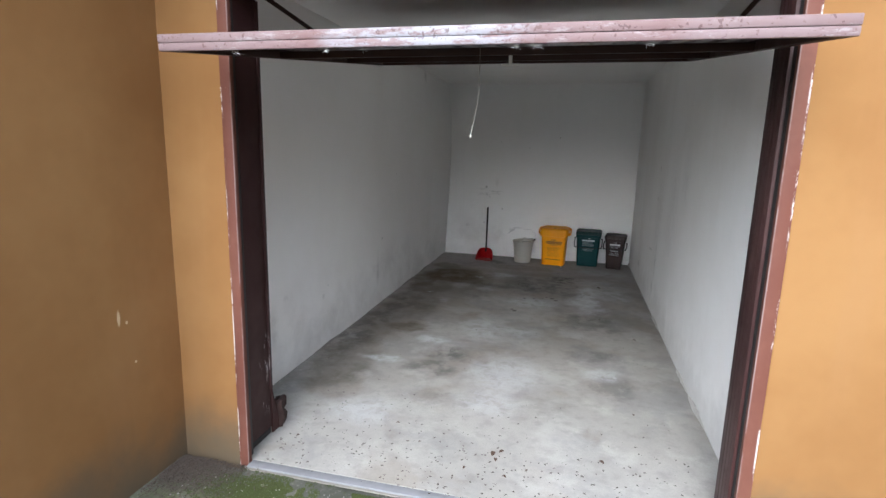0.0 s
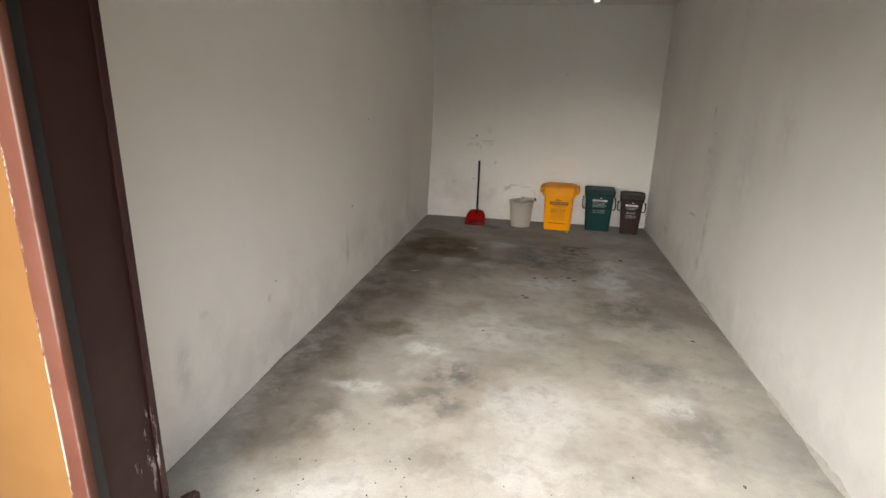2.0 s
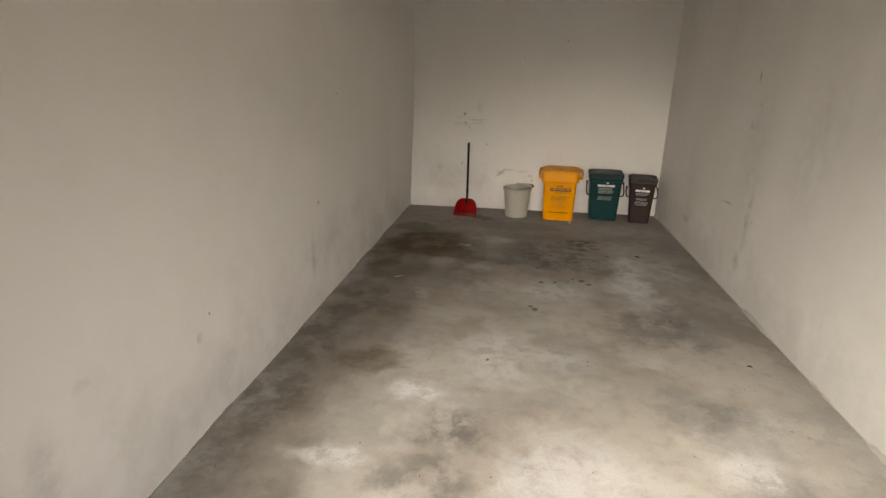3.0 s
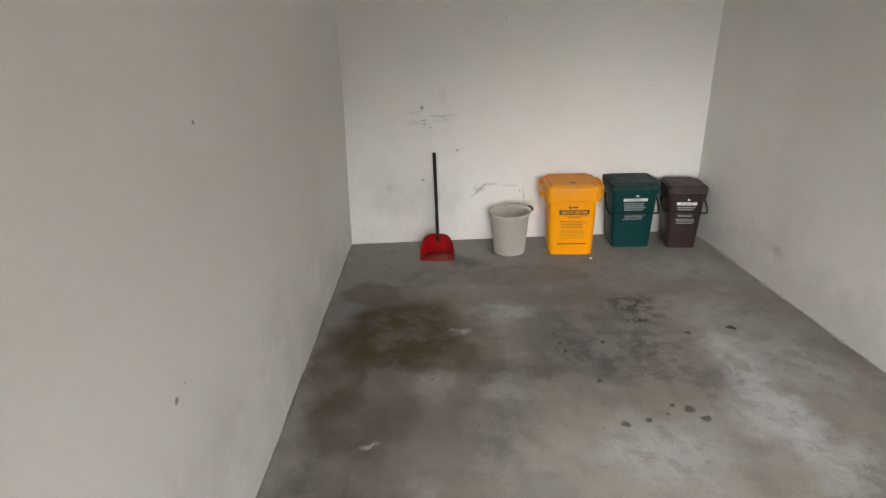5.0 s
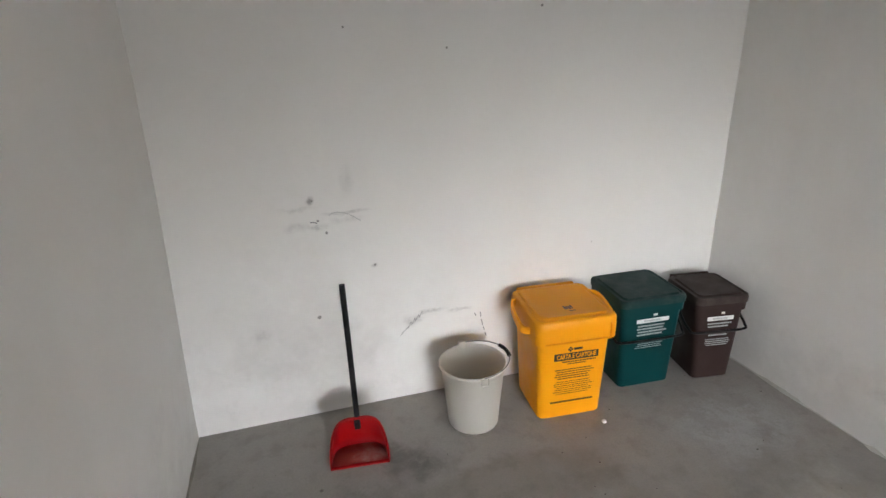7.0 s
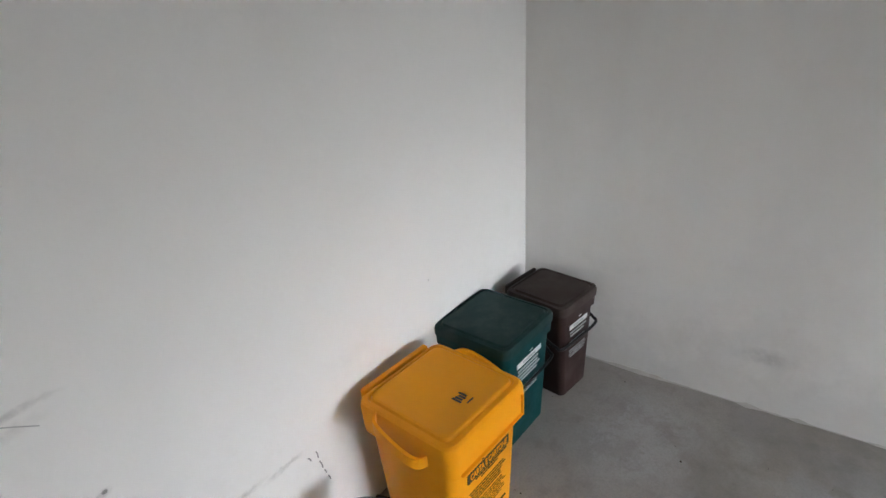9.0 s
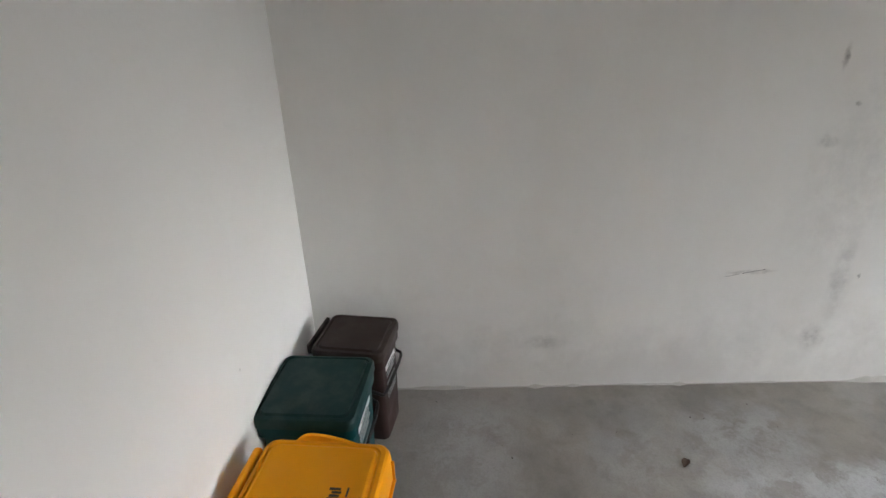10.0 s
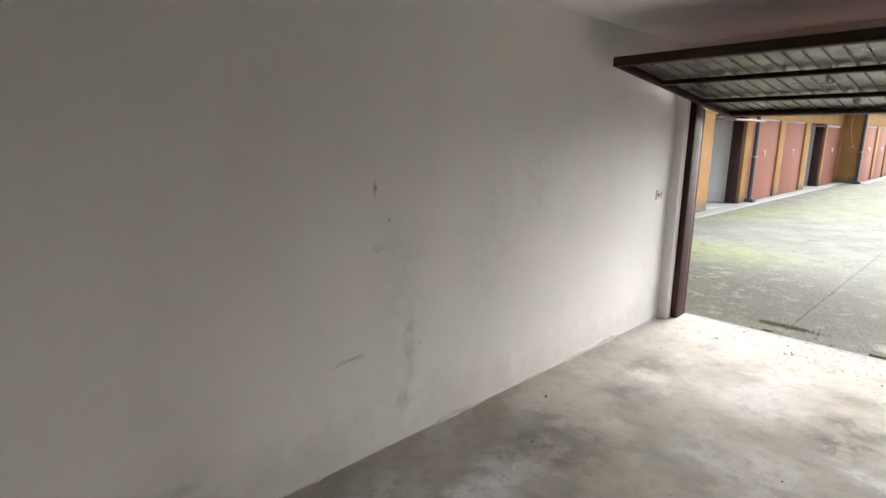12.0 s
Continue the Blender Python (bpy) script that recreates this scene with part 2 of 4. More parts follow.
def court_concrete():
    n = Nodes("mossy_yard_concrete", 0.9, specular=0.2).world_place()
    big = n.noise(0.35, 6, 0.6, warp=0.5)
    c = n.mix(n.step(n.noise(1.6, 6, 0.66), 0.34, 0.68), (0.086, 0.088, 0.072), (0.130, 0.135, 0.117))
    w = n.warped(1.6, 0.7)
    for x, y, rx, ry, k in ((1.9, -1.2, 1.6, 1.5, 0.7), (2.9, -6.5, 1.0, 2.6, 0.65), (0.4, 1.85, 0.55, 0.16, 0.9), (-1.2, 1.8, 0.6, 0.22, 0.85), (1.6, -9, 1.6, 4.5, 0.4), (2.6, -15, 1.2, 4, 0.5)):
        m = n.math("MULTIPLY", n.blob((x, y, 0), (rx, ry, 9), w, 0.8), n.step(n.noise(6, 5, 0.7), 0.3, 0.6))
        c = n.mix(n.math("MULTIPLY", m, k), c, (0.115, 0.155, 0.038))
    c = n.mix(n.step(big, 0.5, 0.75, 0, 0.45), c, (0.15, 0.15, 0.10))
    # wide patches of darker concrete before the doorway
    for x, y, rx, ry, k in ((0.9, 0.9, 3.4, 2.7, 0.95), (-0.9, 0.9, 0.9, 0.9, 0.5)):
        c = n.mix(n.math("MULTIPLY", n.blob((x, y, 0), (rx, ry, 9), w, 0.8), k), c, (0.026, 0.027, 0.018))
    c = n.mix(n.math("MULTIPLY", n.blob((-0.80, 1.74, 0), (0.34, 0.18, 9), n.warped(5, 0.2), 0.45), 0.8), c, (0.235, 0.245, 0.210))
    c = n.mix(n.math("MULTIPLY", n.step(n.noise(9, 7, 0.75), 0.5, 0.62), 0.4), c, (0.060, 0.060, 0.042))
    c = n.mix(n.step(n.noise(38, 5, 0.75), 0.56, 0.68, 0, 0.45), c, (0.24, 0.235, 0.20))
    worn = n.noise(4.5, 7, 0.7, warp=0.6)
    c = n.mix(n.step(worn, 0.52, 0.66, 0, 0.55), c, (0.150, 0.150, 0.125))
    c = n.mix(n.step(worn, 0.46, 0.32, 0, 0.6), c, (0.028, 0.028, 0.020))
    n.bump(n.noise(16, 7, 0.75), 0.35, 0.010)
    return n.done(c)


def painted_steel(name, colour, wear=(0.5, 0.46, 0.42), worn=0.0, rough=0.42, scale=14, vary=1.5):
    n = Nodes(name, rough, specular=0.22).world_place()
    c = n.mix(n.step(n.noise(2.0, 5, 0.6), 0.35, 0.7, 0, 0.35), colour, tuple(v * vary for v in colour))
    if worn > 0:
        f = n.noise(scale, 7, 0.72, vec=n.stretch(1, 1, 0.45))
        c = n.mix(n.step(f, 0.72 - worn, 0.75 - worn, 0, 0.9), c, wear)
    if vary < 1.2:
        return n.done(c)
    n.bump(n.noise(25, 4, 0.6), 0.08, 0.004)
    return n.done(c, n.step(n.noise(5, 4), 0.3, 0.7, rough - 0.08, rough + 0.15))


def plastic(name, colour, rough=0.42, dust=0.12):
    n = Nodes(name, rough, specular=0.16).world_place()
    c = n.mix(n.step(n.noise(7, 5, 0.65), 0.45, 0.75, 0, dust), colour, (0.42, 0.39, 0.34))
    n.bump(n.noise(260, 2, 0.5), 0.06, 0.001)
    return n.done(c, n.step(n.noise(9, 4), 0.3, 0.7, rough - 0.06, rough + 0.12))


def plain(name, colour, rough=0.5, metallic=0.0, grain=30):
    n = Nodes(name, rough, metallic).world_place()
    c = n.mix(n.step(n.noise(grain, 4, 0.6), 0.35, 0.7, 0, 0.4), colour, tuple(v * 0.65 for v in colour))
    return n.done(c)


def scuffed_edge():
    """The outer edge of the raised door: faded brown paint rubbed to pale pink and white."""
    n = Nodes("faded_door_edge_paint", 0.6, specular=0.35).world_place()
    f = n.noise(9, 8, 0.78, vec=n.stretch(0.8, 4, 4))
    c = n.mix(n.step(n.noise(1.8, 4, 0.6), 0.35, 0.65), (0.150, 0.085, 0.080), (0.195, 0.142, 0.142))
    c = n.mix(n.step(f, 0.54, 0.62, 0, 0.55), c, (0.33, 0.31, 0.32))
    bare = n.math("MULTIPLY", n.blob((-0.30, 1.6, 1.88), (0.42, 0.3, 0.3), n.warped(7, 0.3), 0.6), n.step(n.noise(22, 6, 0.7, vec=n.stretch(0.6, 2, 2)), 0.40, 0.55))
    c = n.mix(n.math("MULTIPLY", bare, 0.6), c, (0.32, 0.35, 0.39))
    c = n.mix(n.step(n.noise(60, 4, 0.7), 0.58, 0.63, 0, 0.75), c, (0.085, 0.045, 0.040))
    n.bump(n.noise(40, 5, 0.7), 0.2, 0.003)
    return n.done(c)


def frame_paint():
    """Red-brown frame paint, flaked white along its outer edges."""
    n = Nodes("flaked_red_brown_paint", 0.6, specular=0.15).world_place()
    c = n.mix(n.step(n.noise(2.5, 5, 0.6), 0.35, 0.7), (0.120, 0.047, 0.033), (0.158, 0.068, 0.048))
    x = n.axis(0)
    near = n.math("MINIMUM", n.math("ABSOLUTE", n.math("ADD", x, 1.331)), n.math("ABSOLUTE", n.math("SUBTRACT", x, 0.928)))
    lone = n.math("MULTIPLY", n.step(n.noise(13, 8, 0.8, vec=n.stretch(1, 1, 0.35)), 0.50, 0.57), n.step(near, 0.010, 0.004))
    c = n.mix(lone, c, (0.62, 0.59, 0.55))
    inner = n.math("MINIMUM", n.math("ABSOLUTE", n.math("ADD", x, 1.279)), n.math("ABSOLUTE", n.math("SUBTRACT", x, 0.876)))
    rubbed = n.math("MULTIPLY", n.step(n.noise(9, 6, 0.7, vec=n.stretch(1, 1, 0.3)), 0.38, 0.55), n.math("MULTIPLY", n.step(inner, 0.006, 0.002), n.step(n.axis(1), 2.054, 2.049)))
    c = n.mix(n.math("MULTIPLY", rubbed, 0.35), c, (0.40, 0.37, 0.36))
    spots = n.step(n.noise(34, 6, 0.75), 0.68, 0.72)
    c = n.mix(n.math("MULTIPLY", spots, 0.7), c, (0.55, 0.47, 0.42))
    n.bump(n.noise(30, 5, 0.7), 0.15, 0.003)
    return n.done(c)


def post_paint():
    """Dark brown gloss paint, scratched to bare metal near the foot of the left post."""
    n = Nodes("dark_brown_post_paint", 0.5, specular=0.25).world_place()
    c = n.mix(n.step(n.noise(1.5, 5, 0.6), 0.35, 0.7), (0.034, 0.014, 0.013), (0.052, 0.023, 0.021))
    w = n.warped(8, 0.1)
    for z, r, k in ((0.24, 0.14, 0.7), (0.42, 0.13, 0.8), (0.53, 0.06, 0.6)):
        m = n.math("MULTIPLY", n.blob((-1.33, 2.30, z), (0.09, 0.07, r), w, 0.7), n.step(n.noise(48, 5, 0.7, vec=n.stretch(1, 1, 0.22)), 0.57, 0.61))
        c = n.mix(n.math("MULTIPLY", m, k), c, (0.55, 0.52, 0.50))
    n.bump(n.noise(18, 4, 0.6), 0.1, 0.003)
    return n.done(c, n.step(n.noise(4, 4), 0.3, 0.7, 0.45, 0.62))


def galvanised():
    n = Nodes("dull_galvanised_sheet", 0.3, metallic=0.92).world_place()
    c = n.mix(n.step(n.noise(2.0, 6, 0.65), 0.35, 0.65), (0.26, 0.25, 0.235), (0.52, 0.51, 0.49))
    c = n.mix(n.step(n.noise(2.6, 6, 0.65), 0.36, 0.70, 0, 0.75), c, (0.14, 0.085, 0.072))
    painted = n.blob((0.86, 2.7, 2.0), (0.52, 3.0, 2.0), n.warped(3, 0.35), 0.7)
    c = n.mix(n.math("MULTIPLY", painted, 0.75), c, (0.060, 0.036, 0.030))
    # oxide stains beside the rails, with the rails' shadow painted in
    for y in (1.64, 2.335, 3.10, 3.70):
        rail_stain_shade = n.math("MULTIPLY", n.step(n.math("ABSOLUTE", n.math("SUBTRACT", n.axis(1), y)), 0.16, 0.02), n.step(n.noise(7, 6, 0.7, vec=n.stretch(1, 0.5, 1)), 0.38, 0.62))
        c = n.mix(n.math("MULTIPLY", rail_stain_shade, 0.6), c, (0.055, 0.040, 0.034))
    n.bump(n.noise(6, 4, 0.6), 0.16, 0.010)
    return n.done(c, n.step(n.noise(8, 4), 0.3, 0.7, 0.26, 0.46))


M_LEFT = plaster_paint("left_wall_paint", patches=(
    ((-1.63, 3.58, 0.40), (0.04, 0.03, 0.03), 0.35), ((-1.63, 3.03, 0.53), (0.04, 0.05, 0.03), 0.25),
    ((-1.63, 2.87, 0.36), (0.06, 0.08, 0.2), 0.3), ((-1.63, 4.74, 0.36), (0.06, 0.05, 0.22), 0.3),
    ((-1.63, 6.31, 2.37), (0.06, 0.08, 0.1), 0.45)), dirt=0.45, grime=0.34,
    dots=(((-1.62, 5.235, 1.267), 0.011), ((-1.63, 4.85, 0.65), 0.014), ((-1.63, 3.66, 0.47), 0.008)))
M_RIGHT = plaster_paint("right_wall_paint", patches=(
    ((1.0, 5.588, 1.40), (0.03, 0.016, 0.060), 0.75), ((1.0, 5.505, 1.24), (0.03, 0.013, 0.013), 0.8),
    ((1.0, 5.578, 1.10), (0.03, 0.05, 0.03), 0.4), ((1.0, 5.306, 0.535), (0.03, 0.012, 0.012), 0.9),
    ((1.0, 5.755, 0.565), (0.03, 0.13, 0.015), 0.65), ((1.0, 5.43, 0.24), (0.03, 0.07, 0.09), 0.55),
    ((1.0, 5.38, 0.52), (0.04, 0.06, 0.30), 0.32), ((1.0, 5.45, 0.95), (0.05, 0.30, 0.65), 0.15), ((1.0, 4.75, 1.05), (0.05, 0.35, 0.70), 0.14), ((1.0, 4.30, 1.35), (0.05, 0.22, 0.35), 0.16), ((1.0, 6.595, 0.24), (0.03, 0.15, 0.05), 0.35)), dirt=0.8, grime=0.2)
DOTS = tuple(((x, 7.6, z), r) for x, z, r in ((-1.035, 1.005, 0.006), (-1.02, 0.92, 0.007), (-1.06, 0.487, 0.011), (-0.45, 1.57, 0.006), (-0.85, 1.65, 0.006), (-0.04, 1.72, 0.007), (-0.99, 0.865, 0.009), (-0.80, 0.697, 0.007)))
# grime makes this wall darker towards the bottom
M_BACK = plaster_paint("back_wall_paint", tint=(0.86, 0.855, 0.84), patches=(
    ((-1.026, 7.6, 0.895), (0.06, 0.05, 0.02), 0.54),
    # the wide faint patch at lower left paints in the weaker daylight there
    ((-1.045, 7.6, 1.008), (0.020, 0.05, 0.030), 0.72), ((-1.10, 7.6, 0.978), (0.10, 0.05, 0.014), 0.30), ((-0.90, 7.6, 0.945), (0.13, 0.05, 0.013), 0.43), ((-0.89, 7.6, 1.08), (0.04, 0.05, 0.09), 0.16), ((-1.15, 7.6, 0.60), (0.55, 0.05, 0.75), 0.06), ((-1.10, 7.6, 0.902), (0.075, 0.05, 0.032), 0.36), ((-0.90, 7.6, 0.915), (0.09, 0.05, 0.02), 0.29),
    ((-0.655, 7.6, 0.40), (0.05, 0.05, 0.05), 0.25), ((-0.555, 7.6, 0.432), (0.10, 0.05, 0.016), 0.54), ((-0.42, 7.6, 0.414), (0.09, 0.05, 0.014), 0.50), ((-0.635, 7.6, 0.40), (0.06, 0.05, 0.03), 0.43),
    ((-0.80, 7.6, 0.697), (0.018, 0.05, 0.015), 0.50), ((-1.295, 7.6, 0.444), (0.05, 0.05, 0.05), 0.29)), dirt=0.4, grime=0.35, dots=DOTS)
M_PLASTER = plaster_paint("ceiling_paint", dirt=0.5)
M_ORANGE = orange_render("orange_render")
M_FLOOR = garage_concrete()
M_COURT = court_concrete()
M_POST = post_paint()
M_FRAME = frame_paint()
M_RAIL = painted_steel("door_rail_brown", (0.026, 0.011, 0.008), (0.20, 0.15, 0.13), 0.02, 0.5)
M_EDGE = scuffed_edge()
M_SHEET = galvanised()
M_DOORPAINT = painted_steel("yard_door_red_brown", (0.185, 0.070, 0.046), rough=0.85, vary=1.12)
M_SKIN = painted_steel("raised_door_brown", (0.11, 0.055, 0.045), rough=0.5)
M_YELLOW = plastic("yellow_plastic", (0.84, 0.335, 0.002), 0.36, 0.02)
M_GREEN = plastic("dark_green_plastic", (0.0008, 0.034, 0.036), 0.42, 0.004)
M_BROWN = plastic("dark_brown_plastic", (0.028, 0.0165, 0.015), 0.45, 0.012)
M_BLACK = plastic("black_plastic", (0.012, 0.012, 0.013), 0.4, 0.06)
M_RED = plastic("red_plastic", (0.29, 0.004, 0.006), 0.35, 0.03)
M_DUSTY = plastic("dusty_red_plastic", (0.30, 0.06, 0.05), 0.6, 0.6)
M_BUCKET = plastic("greyish_white_plastic", (0.74, 0.735, 0.705), 0.42, 0.06)
thin = M_BUCKET.node_tree
glow = thin.nodes.new("ShaderNodeBsdfTranslucent")
glow.inputs["Color"].default_value = (0.72, 0.67, 0.58, 1)
blend = thin.nodes.new("ShaderNodeMixShader")
blend.inputs[0].default_value = 0.55
thin.links.new(thin.nodes["Principled BSDF"].outputs[0], blend.inputs[1])
thin.links.new(glow.outputs[0], blend.inputs[2])
thin.links.new(blend.outputs[0], thin.nodes["Material Output"].inputs["Surface"])
M_WIRE = plain("steel_wire", (0.22, 0.215, 0.21), 0.4, 0.85)
M_LATCH = plain("pale_zinc", (0.68, 0.66, 0.62), 0.45, 0.2)
M_LIP = plain("dusty_plaster", (0.50, 0.485, 0.45), 0.95, 0.0, 9)
M_GREENLID = plastic("dusty_green_plastic", (0.010, 0.034, 0.033), 0.5, 0.07)
M_BROWNLID = plastic("dusty_brown_plastic", (0.040, 0.028, 0.025), 0.5, 0.07)
M_INK = plain("dark_print", (0.035, 0.025, 0.012), 0.5)
M_GREYINK = plain("grey_print", (0.40, 0.42, 0.42), 0.6)
M_PAPER = plain("white_sticker", (0.80, 0.80, 0.80), 0.45)
M_STRING = plain("brown_string", (0.16, 0.13, 0.11), 0.8)
M_CORD = plain("white_cord", (0.58, 0.57, 0.54), 0.6)
M_BRICK = plain("rusty_terracotta", (0.036, 0.017, 0.013), 0.85, 0.0, 18)
M_LEAF = plain("dry_leaf", (0.075, 0.045, 0.028), 0.8, 0.0, 60)
M_TWIG = plain("dead_twigs", (0.060, 0.047, 0.036), 0.9, 0.0, 40)
M_MOSS = plain("moss", (0.040, 0.052, 0.010), 0.95, 0.0, 40)
M_GRAVEL = plain("pale_gravel", (0.25, 0.245, 0.22), 0.9, 0.0, 20)
M_PIPE = painted_steel("dark_grey_pipe", (0.05, 0.055, 0.06), rough=0.45)
M_SOCKET = plain("ivory_socket_plastic", (0.70, 0.66, 0.56), 0.4)
M_SCUFF = plain("black_scuff", (0.30, 0.30, 0.305), 0.9)
M_SMUDGE = plain("grey_smudge", (0.52, 0.52, 0.52), 0.9)
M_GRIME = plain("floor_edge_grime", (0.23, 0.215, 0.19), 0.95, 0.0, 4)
M_APRON = plain("pale_apron_concrete", (0.23, 0.228, 0.21), 0.9, 0.0, 5)
M_SILL = plain("blue_grey_threshold", (0.20, 0.205, 0.215), 0.9, 0.0, 8)
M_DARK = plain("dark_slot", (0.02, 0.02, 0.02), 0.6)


# ---- mesh helpers ----
def mesh_from(name, bm, material, angle=35, smooth=True):
    bmesh.ops.recalc_face_normals(bm, faces=bm.faces)
    me = bpy.data.meshes.new(name)
    bm.to_mesh(me)
    bm.free()
    me.materials.append(material)
    if smooth:
        me.polygons.foreach_set("use_smooth", [True] * len(me.polygons))
        me.set_sharp_from_angle(angle=radians(angle))
    return me


def part(name, bm, material, parent=None, label="", angle=35):
    ob = new(name, mesh_from(name, bm, material, angle))
    if parent is not None:
        ob.parent = parent
    return tagged(ob, label)


def thing(name, m, label, category, group=""):
    ob = new(name)
    ob.empty_display_size = 0.1
    ob.matrix_basis = m
    return tagged(ob, label, category, group)


def structure(name, bm, material, label, category, angle=35):
    return tagged(part(name, bm, material, angle=angle), label, category, kind="structure")


def add_box(bm, lo, hi, bevel=0.0, segments=2):
    made = bmesh.ops.create_cube(bm, size=1.0)["verts"]
    for v in made:
        v.co = Vector([lo[i] + (v.co[i] + 0.5) * (hi[i] - lo[i]) for i in range(3)])
    if bevel > 0:
        edges = list({e for v in made for e in v.link_edges})
        bmesh.ops.bevel(bm, geom=edges, offset=bevel, segments=segments, affect="EDGES", profile=0.5)
    return bm


def box(lo, hi, bevel=0.0, segments=2):
    return add_box(bmesh.new(), lo, hi, bevel, segments)


def add_tube(bm, path, radius, sides=10, closed=False):
    """A round bar along a path of points."""
    pts = [Vector(p) for p in path]
    rings, side = [], None
    for i, p in enumerate(pts):
        a = pts[i - 1] if i or closed else p
        b = pts[(i + 1) % len(pts)] if i < len(pts) - 1 or closed else p
        way = (b - a).normalized()
        if side is None:
            side = way.orthogonal().normalized()
        side = (side - way * side.dot(way)).normalized()
        up = way.cross(side)
        rings.append([bm.verts.new(p + (side * math.cos(k * math.tau / sides) + up * math.sin(k * math.tau / sides)) * radius) for k in range(sides)])
    n = len(rings)
    for i in range(n if closed else n - 1):
        r, s = rings[i], rings[(i + 1) % n]
        for k in range(sides):
            bm.faces.new((r[k], r[(k + 1) % sides], s[(k + 1) % sides], s[k]))
    if not closed:
        bm.faces.new(rings[0][::-1])
        bm.faces.new(rings[-1])
    return bm


def tube(path, radius, sides=10, closed=False):
    return add_tube(bmesh.new(), path, radius, sides, closed)


def lathe(profile, sides=48):
    """A turned shape from (radius, height) pairs, open at both ends unless the radius is 0."""
    bm = bmesh.new()
    rings = []
    for r, z in profile:
        rings.append([bm.verts.new((r * math.cos(k * math.tau / sides), r * math.sin(k * math.tau / sides), z)) for k in range(sides)] if r > 0 else [bm.verts.new((0, 0, z))])
    for a, b in zip(rings, rings[1:]):
        for k in range(sides):
            j = (k + 1) % sides
            loop = [a[k % len(a)], a[j % len(a)], b[j % len(b)], b[k % len(b)]]
            loop = list(dict.fromkeys(loop))
            if len(loop) > 2:
                bm.faces.new(loop)
    return bm


def rounded(w, d, r, z, dx=0.0, dy=0.0, steps=5):
    """The corners of a rounded rectangle w by d at the height z."""
    out = []
    for cx, cy, start in ((w / 2 - r, d / 2 - r, 0), (r - w / 2, d / 2 - r, 90), (r - w / 2, r - d / 2, 180), (w / 2 - r, r - d / 2, 270)):
        for k in range(steps + 1):
            a = radians(start + 90 * k / steps)
            out.append((cx + r * math.cos(a) + dx, cy + r * math.sin(a) + dy, z))
    return out


def add_loft(bm, loops, cap_low=True, cap_high=True):
    rings = [[bm.verts.new(p) for p in loop] for loop in loops]
    for a, b in zip(rings, rings[1:]):
        for k in range(len(a)):
            j = (k + 1) % len(a)
            bm.faces.new((a[k], a[j], b[j], b[k]))
    if cap_low:
        bm.faces.new(rings[0][::-1])
    if cap_high:
        bm.faces.new(rings[-1])
    return bm


def loft(loops, cap_low=True, cap_high=True):
    return add_loft(bmesh.new(), loops, cap_low, cap_high)


def uneven_slab(origin, u, v, normal, thick, step=0.06, amp=0.004, seed=0.0, belly=None):
    """A wall, floor or ceiling slab whose seen face is slightly wavy. u and v span it, normal points into the room."""
    o, u, v, nrm = Vector(origin), Vector(u), Vector(v), Vector(normal)
    nu, nv = max(2, int(u.length / step)), max(2, int(v.length / step))
    bm = bmesh.new()
    front = []
    for j in range(nv + 1):
        row = []
        for i in range(nu + 1):
            p = o + u * (i / nu) + v * (j / nv)
            q = p + Vector((seed, seed * 2, seed))
            a = noise.noise(q * 0.9) * amp + noise.noise(q * 3.1) * amp * 0.45 + noise.noise(q * 11) * amp * 0.12
            a += belly(p) if belly else 0
            row.append(bm.verts.new(p + nrm * a))
        front.append(row)
    for j in range(nv):
        for i in range(nu):
            bm.faces.new((front[j][i], front[j][i + 1], front[j + 1][i + 1], front[j + 1][i]))
    rim = front[0][:] + [r[-1] for r in front[1:]] + front[-1][-2::-1] + [r[0] for r in front[-2:0:-1]]
    back = [bm.verts.new(w.co - nrm * (thick + nrm.dot(w.co - o))) for w in rim]
    for k in range(len(rim)):
        j = (k + 1) % len(rim)
        bm.faces.new((rim[k], back[k], back[j], rim[j]))
    bm.faces.new(back)
    return bm


def curve_points(points, steps=8):
    """Points along a smooth line through those given."""
    pts = [Vector(p) for p in points]
    out = []
    for i in range(len(pts) - 1):
        a, b, c, d = pts[max(i - 1, 0)], pts[i], pts[i + 1], pts[min(i + 2, len(pts) - 1)]
        for k in range(steps):
            t = k / steps
            out.append(0.5 * (2 * b + (c - a) * t + (2 * a - 5 * b + 4 * c - d) * t * t + (3 * b - a - 3 * c + d) * t ** 3))
    return out + [pts[-1]]


# ---- the garage: setting ----
XL, XR, YF, YB, TOP = -1.63, 1.0, 2.06, 7.6, 2.44
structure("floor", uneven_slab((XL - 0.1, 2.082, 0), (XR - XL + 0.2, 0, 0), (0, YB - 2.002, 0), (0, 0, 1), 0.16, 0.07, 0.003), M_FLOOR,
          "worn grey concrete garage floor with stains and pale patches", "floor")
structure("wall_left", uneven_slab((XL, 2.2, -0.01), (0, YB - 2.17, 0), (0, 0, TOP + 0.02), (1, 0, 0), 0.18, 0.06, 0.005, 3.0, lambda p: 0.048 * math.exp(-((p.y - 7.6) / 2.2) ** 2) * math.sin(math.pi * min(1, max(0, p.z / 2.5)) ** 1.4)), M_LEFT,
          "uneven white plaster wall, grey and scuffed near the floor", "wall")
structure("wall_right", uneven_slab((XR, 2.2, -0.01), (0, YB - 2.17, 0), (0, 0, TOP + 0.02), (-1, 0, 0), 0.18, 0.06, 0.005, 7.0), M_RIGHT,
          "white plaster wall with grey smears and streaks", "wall")
